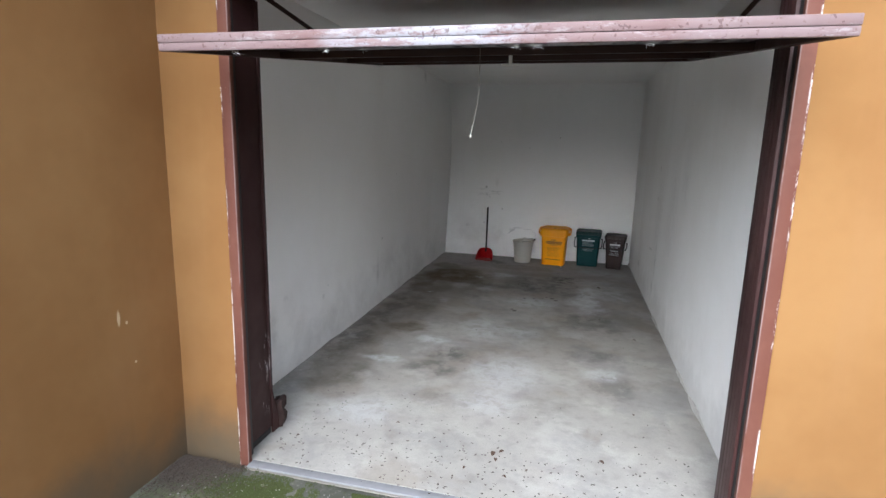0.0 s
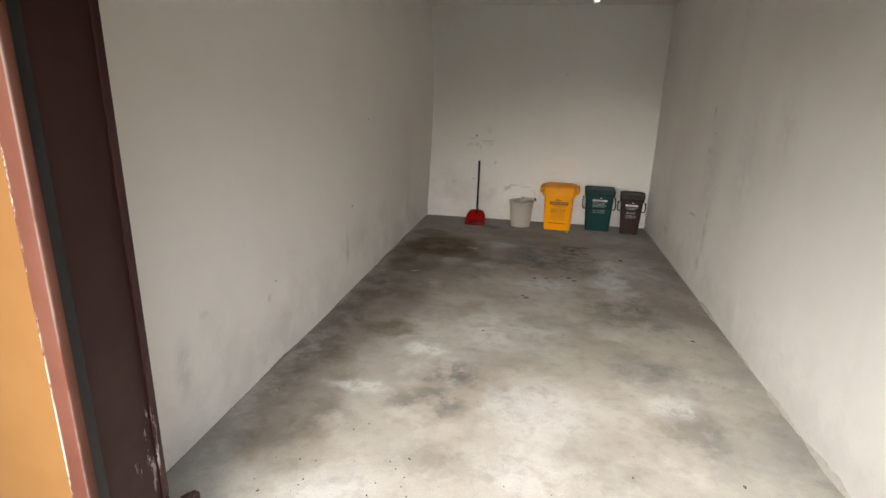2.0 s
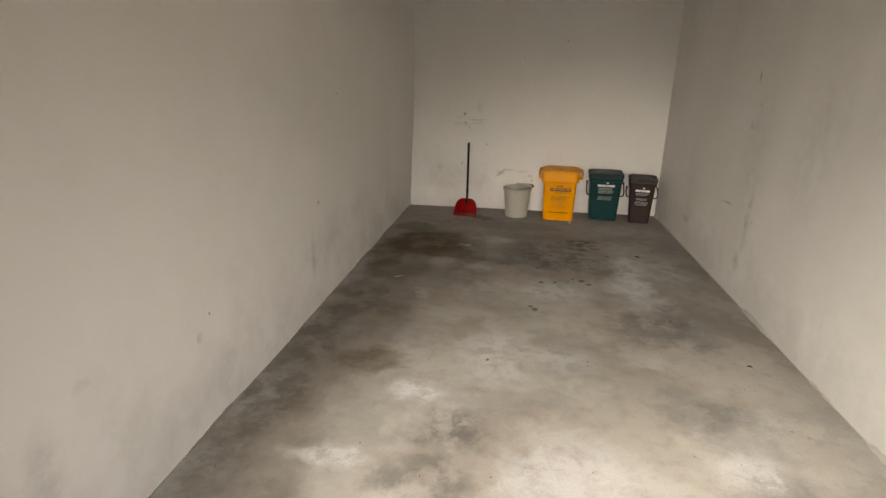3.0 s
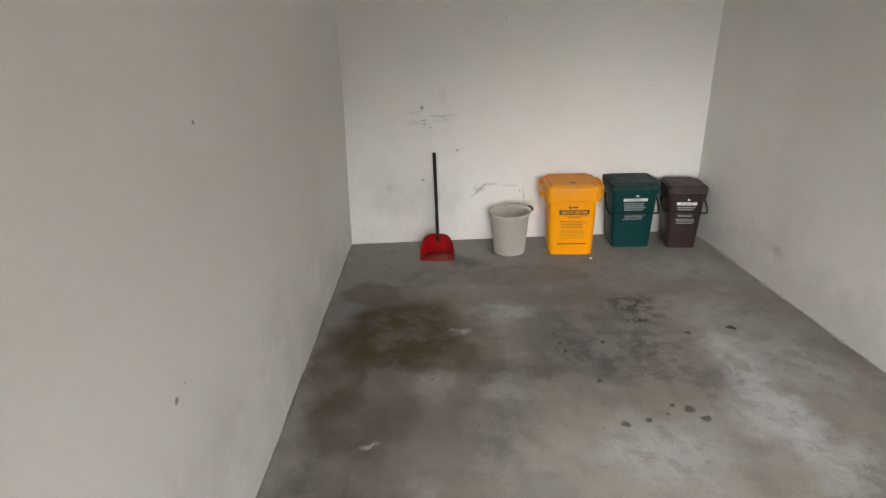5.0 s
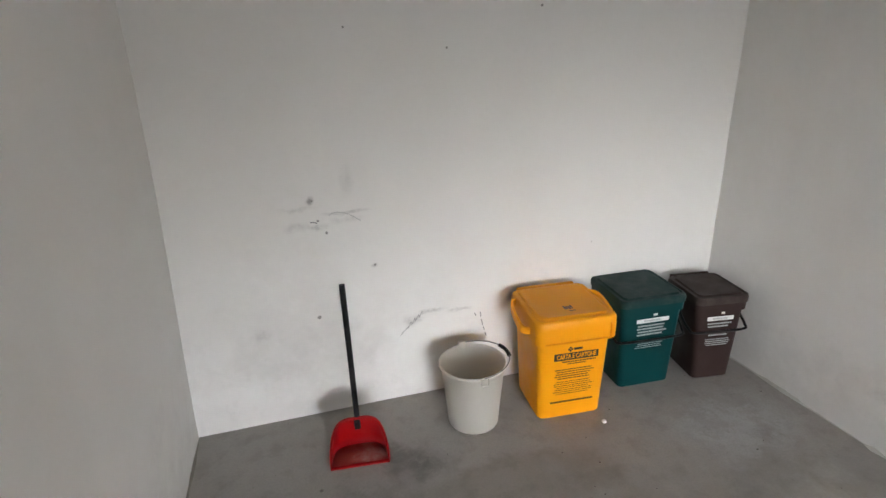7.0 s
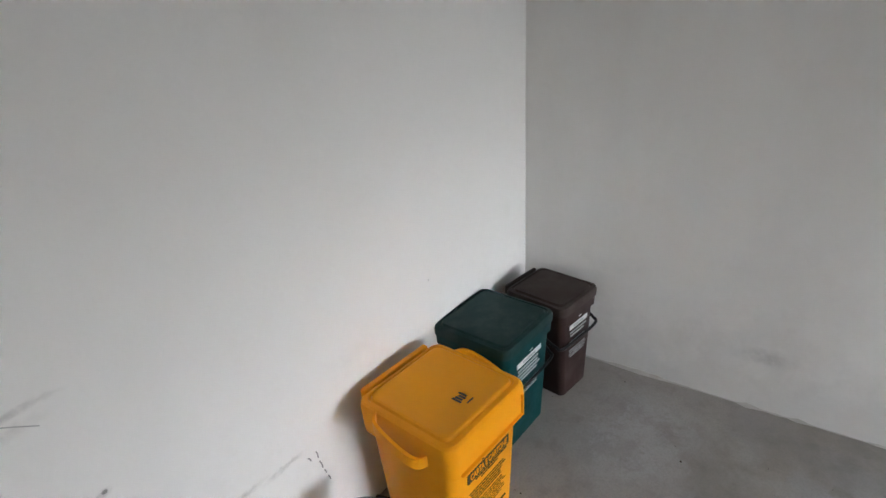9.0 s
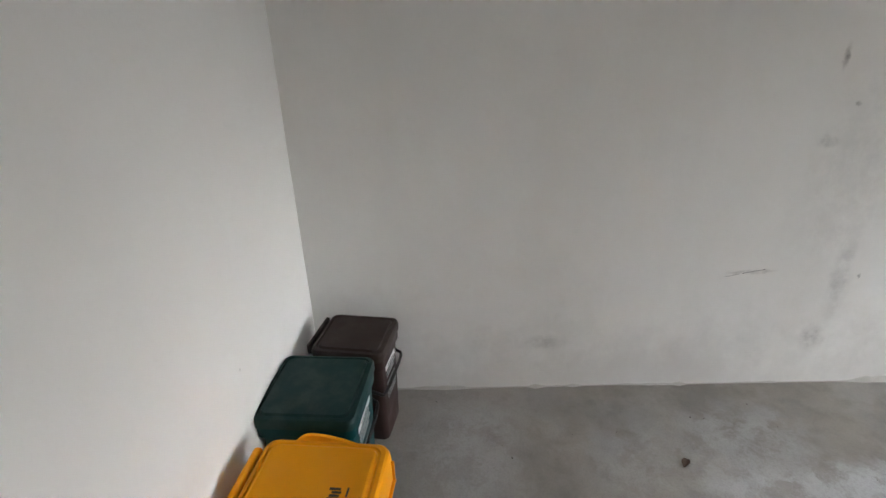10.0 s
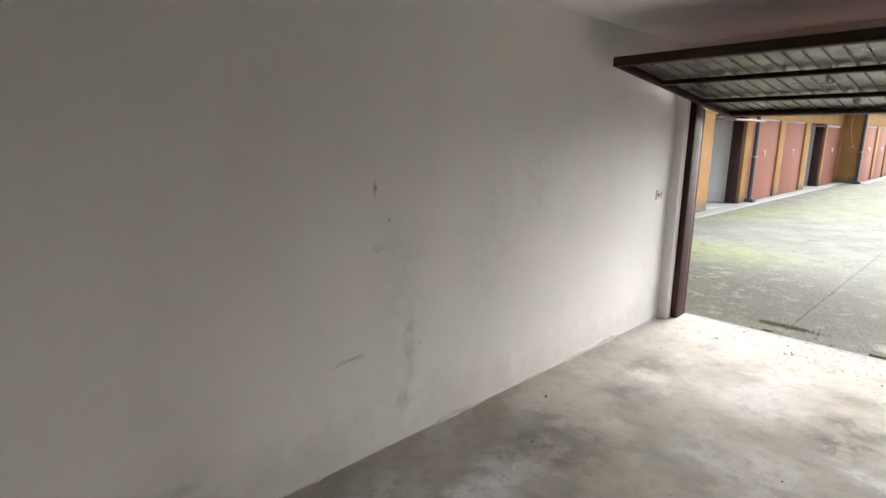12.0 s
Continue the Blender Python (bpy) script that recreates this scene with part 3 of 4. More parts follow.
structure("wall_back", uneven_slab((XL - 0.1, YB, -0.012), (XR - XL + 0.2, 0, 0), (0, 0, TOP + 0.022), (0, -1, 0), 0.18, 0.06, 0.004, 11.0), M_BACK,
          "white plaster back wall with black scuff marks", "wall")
structure("ceiling", uneven_slab((XL - 0.1, 2.2, TOP), (XR - XL + 0.2, 0, 0), (0, YB - 2.1, 0), (0, 0, -1), 0.2, 0.08, 0.004, 5.0), M_PLASTER,
          "off-white plaster garage ceiling", "ceiling")
bm = bmesh.new()
add_box(bm, (XL - 0.05, 2.18, -0.01), (-1.402, 2.36, TOP + 0.01), 0.004)
add_box(bm, (0.918, 2.277, -0.01), (XR + 0.05, 2.365, TOP + 0.01), 0.006)
add_box(bm, (-1.41, 2.182, 2.24), (0.91, 2.362, TOP + 0.01), 0.004)
structure("wall_front", bm, M_PLASTER, "white plaster nibs and lintel round the garage doorway", "wall")
bm = bmesh.new()
add_box(bm, (-1.70, YF, -0.12), (-1.329, 2.126, 2.95), 0.004)
add_box(bm, (0.926, YF, -0.12), (3.9, 2.18, 2.95), 0.008)
add_box(bm, (-1.37, YF + 0.002, 2.24), (0.93, 2.178, 2.948), 0.004)
structure("facade_wall", bm, M_ORANGE, "orange rendered outer wall round the garage door, damp near the ground", "wall")
structure("side_building_wall", uneven_slab((-1.640, YF + 0.02, -0.12), (0, -1.55, 0), (0, 0, 3.07), (1, 0, 0), 0.45, 0.08, 0.006, 2.0), M_ORANGE,
          "orange rendered return wall beside the doorway, stained near the ground", "wall")
bm = bmesh.new()
# eaves out of view, added to shade the return wall
add_box(bm, (-2.2, 0.45, 2.955), (-1.05, 1.095, 3.10), 0.01)
add_box(bm, (-2.2, 1.097, 2.955), (-1.55, 8.0, 3.10), 0.01)
add_box(bm, (-1.548, 1.10, 2.957), (3.5, 8.0, 3.098), 0.01)
structure("roof_slab", bm, M_PLASTER, "flat concrete roof slab over the garages, with unseen eaves added for shade", "roof")

# a thin, crumbling run of plaster where the walls meet the floor
def plaster_lip(name, x, side, material, label, size):
    bm = bmesh.new()
    rows = []
    for i in range(150):
        y = 2.40 + i * (YB - 2.44) / 149
        w = 0.006 + 0.010 * max(0.0, noise.noise(Vector((y * 3.1, x, 0))) + 0.25) + 0.006 * noise.noise(Vector((y * 13, x, 4)))
        h = 0.001 + 0.026 * max(0.0, noise.noise(Vector((y * 2.3, x, 9))) + 0.12 + 0.35 * noise.noise(Vector((y * 17, x, 2))))
        w = max(w * min(1.0, h * 80), 0.0006)
        w, h = w * size, h * size
        rows.append([bm.verts.new((x + side * a, y, z)) for a, z in ((-0.012, -0.004), (w + 0.004, -0.004), (w, 0.004), (w * 0.4, h), (-0.012, h + 0.004))])
    for a, b in zip(rows, rows[1:]):
        for k in range(4):
            bm.faces.new((a[k], a[k + 1], b[k + 1], b[k]))
    structure(name, bm, material, label, "trim")


plaster_lip("trim_right", XR, -1, M_LIP, "rough white plaster edge along the floor", 1.7)
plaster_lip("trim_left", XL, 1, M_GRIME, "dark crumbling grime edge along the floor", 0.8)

# ---- the doorway: steel frame and posts ----
doorway = thing("door_frame", pose(0, 0, 0), "red-brown steel frame of the garage doorway with flaking paint", "door frame")
for name, x0, x1 in (("frame_face", -1.330, -1.279), ("frame_face", 0.876, 0.927)):
    bm = box((x0, 2.048, -0.02), (x1, 2.075, 2.26), 0.003)
    part(name, bm, M_FRAME, doorway)
part("frame_head", box((-1.330, 2.05, 2.20), (0.927, 2.077, 2.26), 0.003), M_FRAME, doorway)
left_post = part("post", box((-1.402, 2.128, 0.035), (-1.327, 2.340, 2.25), 0.004), M_POST, doorway, "dark brown steel post, scratched near its foot")
part("post", box((0.866, 2.112, 0.0), (0.940, 2.275, 2.25), 0.004), M_POST, doorway, "dark brown steel post")
# near-black strips fill the gap behind the frame, to paint in its shade
part("shaded_gap", box((-1.328, 2.0755, -0.015), (-1.305, 2.1275, 2.25), 0.002), M_DARK, doorway)
part("shaded_gap", box((0.878, 2.0755, -0.015), (0.93, 2.1115, 2.25), 0.002), M_DARK, doorway)
for y in (2.150, 2.186, 2.222):
    part("flute", box((0.8654, y, 0.01), (0.8665, y + 0.011, 2.2), 0.0004, 1), M_POST, doorway)
part("inner_lip", box((-1.3275, 2.322, 0.26), (-1.319, 2.345, 2.2), 0.002), M_POST, doorway)
bm = bmesh.new()
tri = [(2.335, 0.28), (2.405, 0.0), (2.335, 0.0)]
a = [bm.verts.new((-1.330, y, z)) for y, z in tri]
b = [bm.verts.new((-1.320, y, z)) for y, z in tri]
bm.faces.new(a[::-1])
bm.faces.new(b)
for k in range(3):
    bm.faces.new((a[k], a[(k + 1) % 3], b[(k + 1) % 3], b[k]))
part("foot_gusset", bm, M_POST, doorway)
part("threshold_strip", box((-1.279, 2.030, -0.05), (0.876, 2.083, -0.0015), 0.003), M_SILL, doorway, "narrow blue-grey concrete threshold")
part("joint_strip", box((-1.279, 2.014, -0.05), (0.876, 2.0295, -0.009), 0.002), M_GRIME, doorway, "dirt-filled joint before the threshold")
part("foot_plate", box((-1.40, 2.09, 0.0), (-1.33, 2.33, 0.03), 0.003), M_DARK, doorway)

# ---- the raised up-and-over door ----
PX0, PX1 = -1.237, 0.856
SLOPE = math.atan2(2.118 - 1.850, 3.735 - 1.600)
LONG = 2.15
door = thing("garage_door", pose(0, 1.600, 1.850, math.degrees(SLOPE)), "raised up-and-over steel garage door, brown with a bare sheet underside", "garage door")
for name, x0, x1 in (("side_rail", PX0, PX0 + 0.045), ("side_rail", PX1 - 0.045, PX1)):
    part(name, box((x0, 0.03, 0), (x1, LONG - 0.045, 0.048), 0.003), M_RAIL, door)
part("front_edge", box((PX0, 0.0, 0.0), (PX1, 0.03, 0.026), 0.004), M_EDGE, door, "faded pink-brown lower edge with scuffs")
part("front_edge", box((PX0, -0.001, 0.0265), (PX1, 0.03, 0.055), 0.004), M_EDGE, door, "faded pink-brown lower edge with scuffs")
part("back_rail", box((PX0, LONG - 0.045, -0.001), (PX1, LONG, 0.060), 0.003), M_RAIL, door)
for y in (0.735, 1.505):
    part("cross_rail", box((PX0 + 0.045, y - 0.02, -0.002), (PX1 - 0.045, y + 0.02, 0.03), 0.003), M_RAIL, door)
part("front_rail", box((PX0 + 0.045, 0.03, 0.002), (PX1 - 0.045, 0.065, 0.026), 0.003), M_RAIL, door)
# ribbed sheet: trapezoid ribs that run up the door
bm = bmesh.new()
pitch, x = 0.096, PX0 + 0.02
prof = [(0.0, 0.045), (0.078, 0.045), (0.082, 0.033), (0.089, 0.033), (0.096, 0.045)]
xs = []
while x < PX1 - 0.03:
    xs += [(x + dx, z) for dx, z in prof[:-1] if x + dx < PX1 - 0.02]
    x += pitch
xs.append((PX1 - 0.02, 0.045))
rows = []
for j in range(13):
    y = 0.03 + j * (LONG - 0.06) / 12
    low = [bm.verts.new((px, y, pz + 0.002 * noise.noise(Vector((px * 4, y * 3, 2))))) for px, pz in xs]
    rows.append(low)
for r, s in zip(rows, rows[1:]):
    for k in range(len(r) - 1):
        bm.faces.new((r[k], r[k + 1], s[k + 1], s[k]))
sheet = part("ribbed_sheet", bm, M_SHEET, door, "dull galvanised ribbed sheet", angle=20)
sol = sheet.modifiers.new("thickness", "SOLIDIFY")
sol.thickness, sol.offset = 0.0015, 1
part("outer_skin", box((PX0 + 0.002, 0.03, 0.0485), (PX1 - 0.002, LONG - 0.05, 0.0525)), M_SKIN, door, "painted outer face of the door")
latch = part("latch_handle", tube([(-0.195, 1.36, 0.03), (-0.195, 1.36, -0.02)], 0.010, 12), M_LATCH, door, "small T-shaped latch handle")
part("grip_bar", box((-0.245, 1.35, -0.031), (-0.145, 1.37, -0.019), 0.004), M_LATCH, latch)
part("latch_plate", box((-0.235, 1.33, 0.026), (-0.155, 1.40, 0.032), 0.002), M_WIRE, latch)
for sx in (-1.262, 0.872):
    part("lift_arm", tube([(sx, 0.62, 0.30), (sx + (0.03 if sx < 0 else -0.03), 1.55, 0.058)], 0.011, 8), M_RAIL, door)

# pull cord tied to the door's rail
cord = part("pull_cord", tube(curve_points([(-0.179, 1.951, 1.815), (-0.182, 1.955, 1.73), (-0.197, 1.963, 1.65), (-0.208, 1.968, 1.602)], 8), 0.0014, 8), M_CORD)
tagged(cord, "thin white pull cord hanging from the raised door", "cord")
part("string", tube([(-0.180, 1.950, 1.930), (-0.179, 1.951, 1.814)], 0.0013, 6), M_STRING, cord, "thin brown string")
part("anchor", lathe([(0, 0.0), (0.030, 0.0), (0.032, -0.004), (0.012, -0.008), (0.008, -0.016), (0, -0.016)], 16), M_WIRE, cord, "small round steel anchor").location = (-0.180, 1.950, 1.930)
part("knot", lathe([(0, -0.007), (0.004, -0.005), (0.0055, 0), (0.004, 0.005), (0, 0.007)], 12), M_CORD, cord).location = (-0.210, 1.969, 1.593)
for k, x in enumerate((-0.95, -0.62, -0.50, -0.02, 0.05, 0.36)):
    bm = bmesh.new()
    for j in range(5):
        q = Vector((x + random.uniform(-0.012, 0.012), 1.604 + random.uniform(0, 0.02), 1.850))
        add_tube(bm, [q, q + Vector((random.uniform(-0.012, 0.012), 0, -random.uniform(0.003, 0.010))), q + Vector((random.uniform(-0.012, 0.012), 0, -random.uniform(0.006, 0.016)))], 0.0004, 4)
    tagged(part("cobweb_tuft", bm, M_CORD), "dusty cobweb tuft under the door's edge", "cobweb", "cobweb tufts")

# ---- wall socket ----
socket = thing("wall_socket", pose(XR, 2.567, 1.169), "ivory double wall socket on the white wall", "socket")
part("cover_plate", loft([[(-0.001, p[0], p[1]) for p in rounded(0.118, 0.082, 0.010, 0)], [(-0.010, p[0], p[1]) for p in rounded(0.114, 0.078, 0.010, 0)]]), M_SOCKET, socket)
part("outlet", box((-0.0125, -0.028, -0.016), (-0.009, -0.019, 0.016), 0.001), M_DARK, socket, "dark outlet slot")
part("outlet", loft([[(-0.009, p[0] + 0.022, p[1]) for p in rounded(0.020, 0.034, 0.009, 0)], [(-0.0125, p[0] + 0.022, p[1]) for p in rounded(0.018, 0.032, 0.008, 0)]]), M_DARK, socket, "dark outlet opening")


# ---- bins ----
def raised_print(parent, name, rows, material, y, label=""):
    """Bars of print on a front face: rows of (x0, x1, z0, z1)."""
    bm = bmesh.new()
    for x0, x1, z0, z1 in rows:
        add_box(bm, (x0, y(z0) - 0.0012, z0), (x1, y(z1) + 0.004, z1))
    return tagged(part(name, bm, material, parent, label), kind="stuff" if len(rows) > 1 else "")


def lettering(parent, text, size, place, lean, material, name="lettering", spread=1.0):
    cu = bpy.data.curves.new(name, "FONT")
    cu.body, cu.size, cu.align_x, cu.align_y, cu.extrude = text, size, "CENTER", "CENTER", 0.0006
    cu.offset = size * 0.018
    tmp = bpy.data.objects.new(name, cu)
    scene.collection.objects.link(tmp)
    me = bpy.data.meshes.new_from_object(tmp.evaluated_get(bpy.context.evaluated_depsgraph_get()))
    bpy.data.objects.remove(tmp)
    bpy.data.curves.remove(cu)
    me.materials.clear()
    me.materials.append(material)
    ob = new(name, me)
    ob.parent = parent
    ob.matrix_basis = Matrix.Translation(place) @ Matrix.Rotation(radians(90 - lean), 4, "X") @ Matrix.Diagonal((spread, 1.25, 1, 1))
    return ob


def text_bars(x0, x1, z, n, step, height, seed):
    rng = random.Random(seed)
    rows = []
    for i in range(n):
        x = x0 + rng.uniform(0, 0.02) * (x1 - x0) / 0.2
        end = x1 - rng.uniform(0, 0.03) * (x1 - x0) / 0.2
        while x < end:
            w = rng.uniform(0.006, 0.02) * (x1 - x0) / 0.2
            rows.append((x, min(x + w, end), z - i * step, z - i * step + height))
            x += w + 0.003
    return rows


yellow = thing("recycling_bin", pose(-0.036, 7.205, 0, 0, 0, -5), "tall yellow plastic paper recycling bin with a lid and printed front", "bin", "recycling bins")
# the front stands at y = 0 and the bin goes back to y = 0.3
part("body", loft([rounded(0.285, 0.265, 0.025, 0.0, dy=0.145), rounded(0.298, 0.275, 0.03, 0.008, dy=0.145), rounded(0.325, 0.315, 0.03, 0.40, dy=0.150), rounded(0.330, 0.320, 0.03, 0.43, dy=0.150)]), M_YELLOW, yellow)
bm = loft([rounded(0.345, 0.335, 0.03, 0.395, dy=0.145), rounded(0.362, 0.352, 0.032, 0.397, dy=0.145), rounded(0.366, 0.356, 0.034, 0.455, dy=0.147), rounded(0.366, 0.356, 0.036, 0.484, dy=0.149),
           rounded(0.360, 0.350, 0.035, 0.494, dy=0.150), rounded(0.348, 0.338, 0.033, 0.500, dy=0.151), rounded(0.328, 0.318, 0.030, 0.501, dy=0.152), rounded(0.322, 0.312, 0.029, 0.4965, dy=0.152),
           rounded(0.314, 0.304, 0.028, 0.4965, dy=0.152), rounded(0.306, 0.296, 0.027, 0.505, dy=0.153), rounded(0.294, 0.284, 0.026, 0.507, dy=0.153), rounded(0.270, 0.260, 0.024, 0.5045, dy=0.153)])
lid = part("lid", bm, M_YELLOW, yellow, angle=24)
bm = bmesh.new()
add_box(bm, (-0.148, -0.040, 0.399), (0.148, -0.028, 0.404), 0.002)
add_box(bm, (0.143, -0.0385, 0.400), (0.149, -0.028, 0.470), 0.002)
part("front_lip", bm, M_YELLOW, lid)
bm = box((-0.143, 0.328, 0.455), (0.143, 0.352, 0.502), 0.008, 3)
part("hinge_bar", bm, M_YELLOW, lid)
for s in (-1, 1):
    path = curve_points([(s * 0.172, 0.05, 0.434), (s * 0.205, 0.065, 0.437), (s * 0.216, 0.10, 0.446), (s * 0.216, 0.17, 0.466), (s * 0.205, 0.225, 0.479), (s * 0.172, 0.245, 0.484)], 5)
    bm = bmesh.new()
    rows = [[bm.verts.new((p.x + s * a, p.y, p.z + c)) for a, c in ((-0.005, -0.02), (0.005, -0.02), (0.005, 0.014), (-0.005, 0.014))] for p in path]
    for r, q in zip(rows, rows[1:]):
        for k in range(4):
            bm.faces.new((r[k], r[(k + 1) % 4], q[(k + 1) % 4], q[k]))
    bm.faces.new(rows[0])
    bm.faces.new(rows[-1][::-1])
    part("side_handle", bm, M_YELLOW, yellow)
front_y = lambda z: 0.0075 - 0.0150 * (z - 0.008) / 0.392 - 0.0012
part("title_box", box((-0.092, front_y(0.33) - 0.001, 0.300), (0.110, front_y(0.33) + 0.006, 0.334), 0.0), M_INK, yellow, "dark printed title box")
lettering(yellow, "CARTA E CARTONE", 0.0245, (0.009, front_y(0.33) - 0.0016, 0.317), 0, M_YELLOW, spread=0.82)
bars = text_bars(-0.06, 0.104, 0.288, 1, 0.01, 0.0042, 7) + text_bars(-0.03, 0.07, 0.277, 1, 0.01, 0.0042, 8) + text_bars(-0.088, 0.10, 0.250, 5, 0.0115, 0.0030, 3) + text_bars(-0.088, 0.10, 0.188, 7, 0.0105, 0.0014, 5)
raised_print(yellow, "small_print", bars, M_INK, front_y, "lines of small dark print")
raised_print(yellow, "print_rule", [(-0.098, 0.102, 0.080, 0.087)], M_INK, front_y, "dark printed rule")
bm = bmesh.new()
for dx, dz in ((0, 0.007), (0, -0.007), (-0.007, 0), (0.007, 0)):
    add_box(bm, (-0.020 + dx - 0.004, front_y(0.355) - 0.001, 0.352 + dz - 0.004), (-0.020 + dx + 0.004, front_y(0.355) + 0.006, 0.352 + dz + 0.004))
add_box(bm, (-0.004, front_y(0.355) - 0.001, 0.347), (0.034, front_y(0.355) + 0.006, 0.357))
part("printed_mark", bm, M_INK, yellow, "small dark printed mark")
bm = bmesh.new()
for k in range(4):
    add_box(bm, (-0.020 + k * 0.010, 0.066 + 0.003 * (k % 2), 0.501), (-0.0125 + k * 0.010, 0.098 - 0.004 * (k % 3), 0.5052))
add_box(bm, (-0.008, 0.048, 0.501), (0.020, 0.053, 0.5052))
part("moulded_mark", bm, M_INK, lid, "dark moulded mark on the lid")


def caddy_bin(m, w0, w1, d0, d1, top, material, lidmat, label, seed, handle_z):
    """A lidded kitchen-waste bin with a swinging black handle; its front foot stands at the origin."""
    bin_ = thing("recycling_bin", m, label, "bin", "recycling bins")
    c0, c1 = d0 / 2, d0 / 2 + 0.012
    part("body", loft([rounded(w0 - 0.012, d0 - 0.012, 0.02, 0, dy=c0), rounded(w0, d0, 0.024, 0.007, dy=c0), rounded(w1 - 0.02, d1 - 0.02, 0.026, top - 0.075, dy=c1), rounded(w1 - 0.016, d1 - 0.016, 0.026, top - 0.03, dy=c1)]), material, bin_)
    part("collar", loft([rounded(w1 - 0.016, d1 - 0.016, 0.026, top - 0.085, dy=c1), rounded(w1 - 0.002, d1 - 0.002, 0.028, top - 0.083, dy=c1), rounded(w1, d1, 0.028, top - 0.045, dy=c1)]), material, bin_)
    lid_ = part("lid", loft([rounded(w1 - 0.006, d1 - 0.006, 0.028, top - 0.046, dy=c1), rounded(w1 + 0.008, d1 + 0.008, 0.03, top - 0.043, dy=c1), rounded(w1 + 0.010, d1 + 0.010, 0.03, top - 0.018, dy=c1),
                             rounded(w1 + 0.002, d1 + 0.002, 0.03, top - 0.006, dy=c1), rounded(w1 - 0.018, d1 - 0.018, 0.027, top - 0.004, dy=c1), rounded(w1 - 0.022, d1 - 0.022, 0.026, top - 0.009, dy=c1), rounded(w1 - 0.034, d1 - 0.034, 0.025, top - 0.009, dy=c1), rounded(w1 - 0.042, d1 - 0.042, 0.024, top, dy=c1)]), lidmat, bin_, angle=24)
    yb = c1 + d1 / 2
    part("hinge_bar", box((-w1 * 0.40, yb + 0.010, top - 0.045), (w1 * 0.40, yb + 0.026, top - 0.004), 0.005, 3), lidmat, lid_)
    fy = lambda z: -0.0 + (c1 - (d1 - 0.02) / 2 - (c0 - d0 / 2)) * (z - 0.007) / (top - 0.082) - 0.0012
    hw, hz = w1 / 2 + 0.017, top - 0.110
    yf = fy(handle_z) - 0.010
    path = curve_points([(-hw, c1 - 0.02, hz), (-hw - 0.002, c1 - d1 * 0.28, hz - (hz - handle_z) * 0.55), (-hw + 0.004, yf + 0.022, handle_z + 0.012), (-hw * 0.86, yf, handle_z), (0, yf - 0.003, handle_z - 0.003),
                         (hw * 0.86, yf, handle_z), (hw - 0.004, yf + 0.022, handle_z + 0.012), (hw + 0.002, c1 - d1 * 0.28, hz - (hz - handle_z) * 0.55), (hw, c1 - 0.02, hz)], 6)
    handle = part("handle", tube(path, 0.0062, 10), M_BLACK, bin_, "black swinging handle")
    for s in (-1, 1):
        part("pivot", tube([(s * (hw - 0.012), c1 - 0.02, hz), (s * (hw + 0.006), c1 - 0.02, hz)], 0.011, 14), M_BLACK, handle)
    k = w1 / 0.31
    lz = top - 0.135
    raised_print(bin_, "label_strip", [(-0.075 * k, 0.082 * k, lz + 0.003, lz + 0.023)], M_PAPER, fy, "white label strip")
    rows = text_bars(-0.07 * k, 0.078 * k, lz - 0.017, 5, 0.0155, 0.007, seed) + text_bars(-0.072 * k, 0.08 * k, lz - 0.100, 4, 0.0105, 0.003, seed + 1)
    raised_print(bin_, "small_print", [r for r in rows if abs(r[2] - handle_z) > 0.011], M_GREYINK, fy, "lines of small pale print")
    raised_print(bin_, "printed_mark", [(0.004, 0.024 * k, lz + 0.036, lz + 0.046)], M_PAPER, fy)
    raised_print(bin_, "strip_lettering", text_bars(-0.05 * k, 0.055 * k, lz + 0.008, 1, 0.01, 0.010, seed + 2), M_GREYINK, lambda z: fy(z) - 0.0008)
    return bin_


caddy_bin(pose(0.421, 7.305, 0, 0, 0, -4), 0.268, 0.326, 0.250, 0.318, 0.480, M_GREEN, M_GREENLID, "dark green plastic recycling bin, closed lid, black handle", 21, 0.262)
caddy_bin(pose(0.764, 7.248, 0, 0, 0, -9), 0.190, 0.260, 0.225, 0.275, 0.452, M_BROWN, M_BROWNLID, "dark brown plastic waste bin, closed lid, black handle", 31, 0.268)

# ---- bucket ----
bucket = thing("bucket", pose(-0.452, 7.332, 0), "off-white plastic bucket with a wire handle, empty", "bucket")
part("pail", lathe([(0, 0.012), (0.098, 0.012), (0.101, 0.004), (0.108, 0.0), (0.111, 0.006), (0.119, 0.10), (0.136, 0.270), (0.142, 0.278), (0.147, 0.290), (0.147, 0.298), (0.143, 0.302), (0.1385, 0.298), (0.137, 0.285), (0.131, 0.24), (0.115, 0.10), (0.107, 0.018), (0, 0.016)], 56), M_BUCKET, bucket, angle=50)
bm = tube([(0.146 * math.cos(a) * 1.06 + 0.004, 0.150 * math.sin(a), 0.306 + 0.012 * math.cos(a)) for a in [radians(-92 + 184 * k / 40) for k in range(41)]], 0.0024, 8)
bail = part("bail", bm, M_WIRE, bucket, "steel wire handle")
bm = tube([(0.146 * math.cos(a) * 1.06 + 0.004, 0.150 * math.sin(a), 0.306 + 0.012 * math.cos(a)) for a in [radians(-14 + 36 * k / 10) for k in range(11)]], 0.0085, 12)
part("grip", bm, M_BLACK, bail, "black plastic grip")
for s in (-1, 1):
    part("lug", box((-0.016, s * 0.143 - 0.007, 0.268), (0.016, s * 0.143 + 0.010 * s + 0.004, 0.318 if s > 0 else 0.304), 0.004), M_BUCKET, bucket)

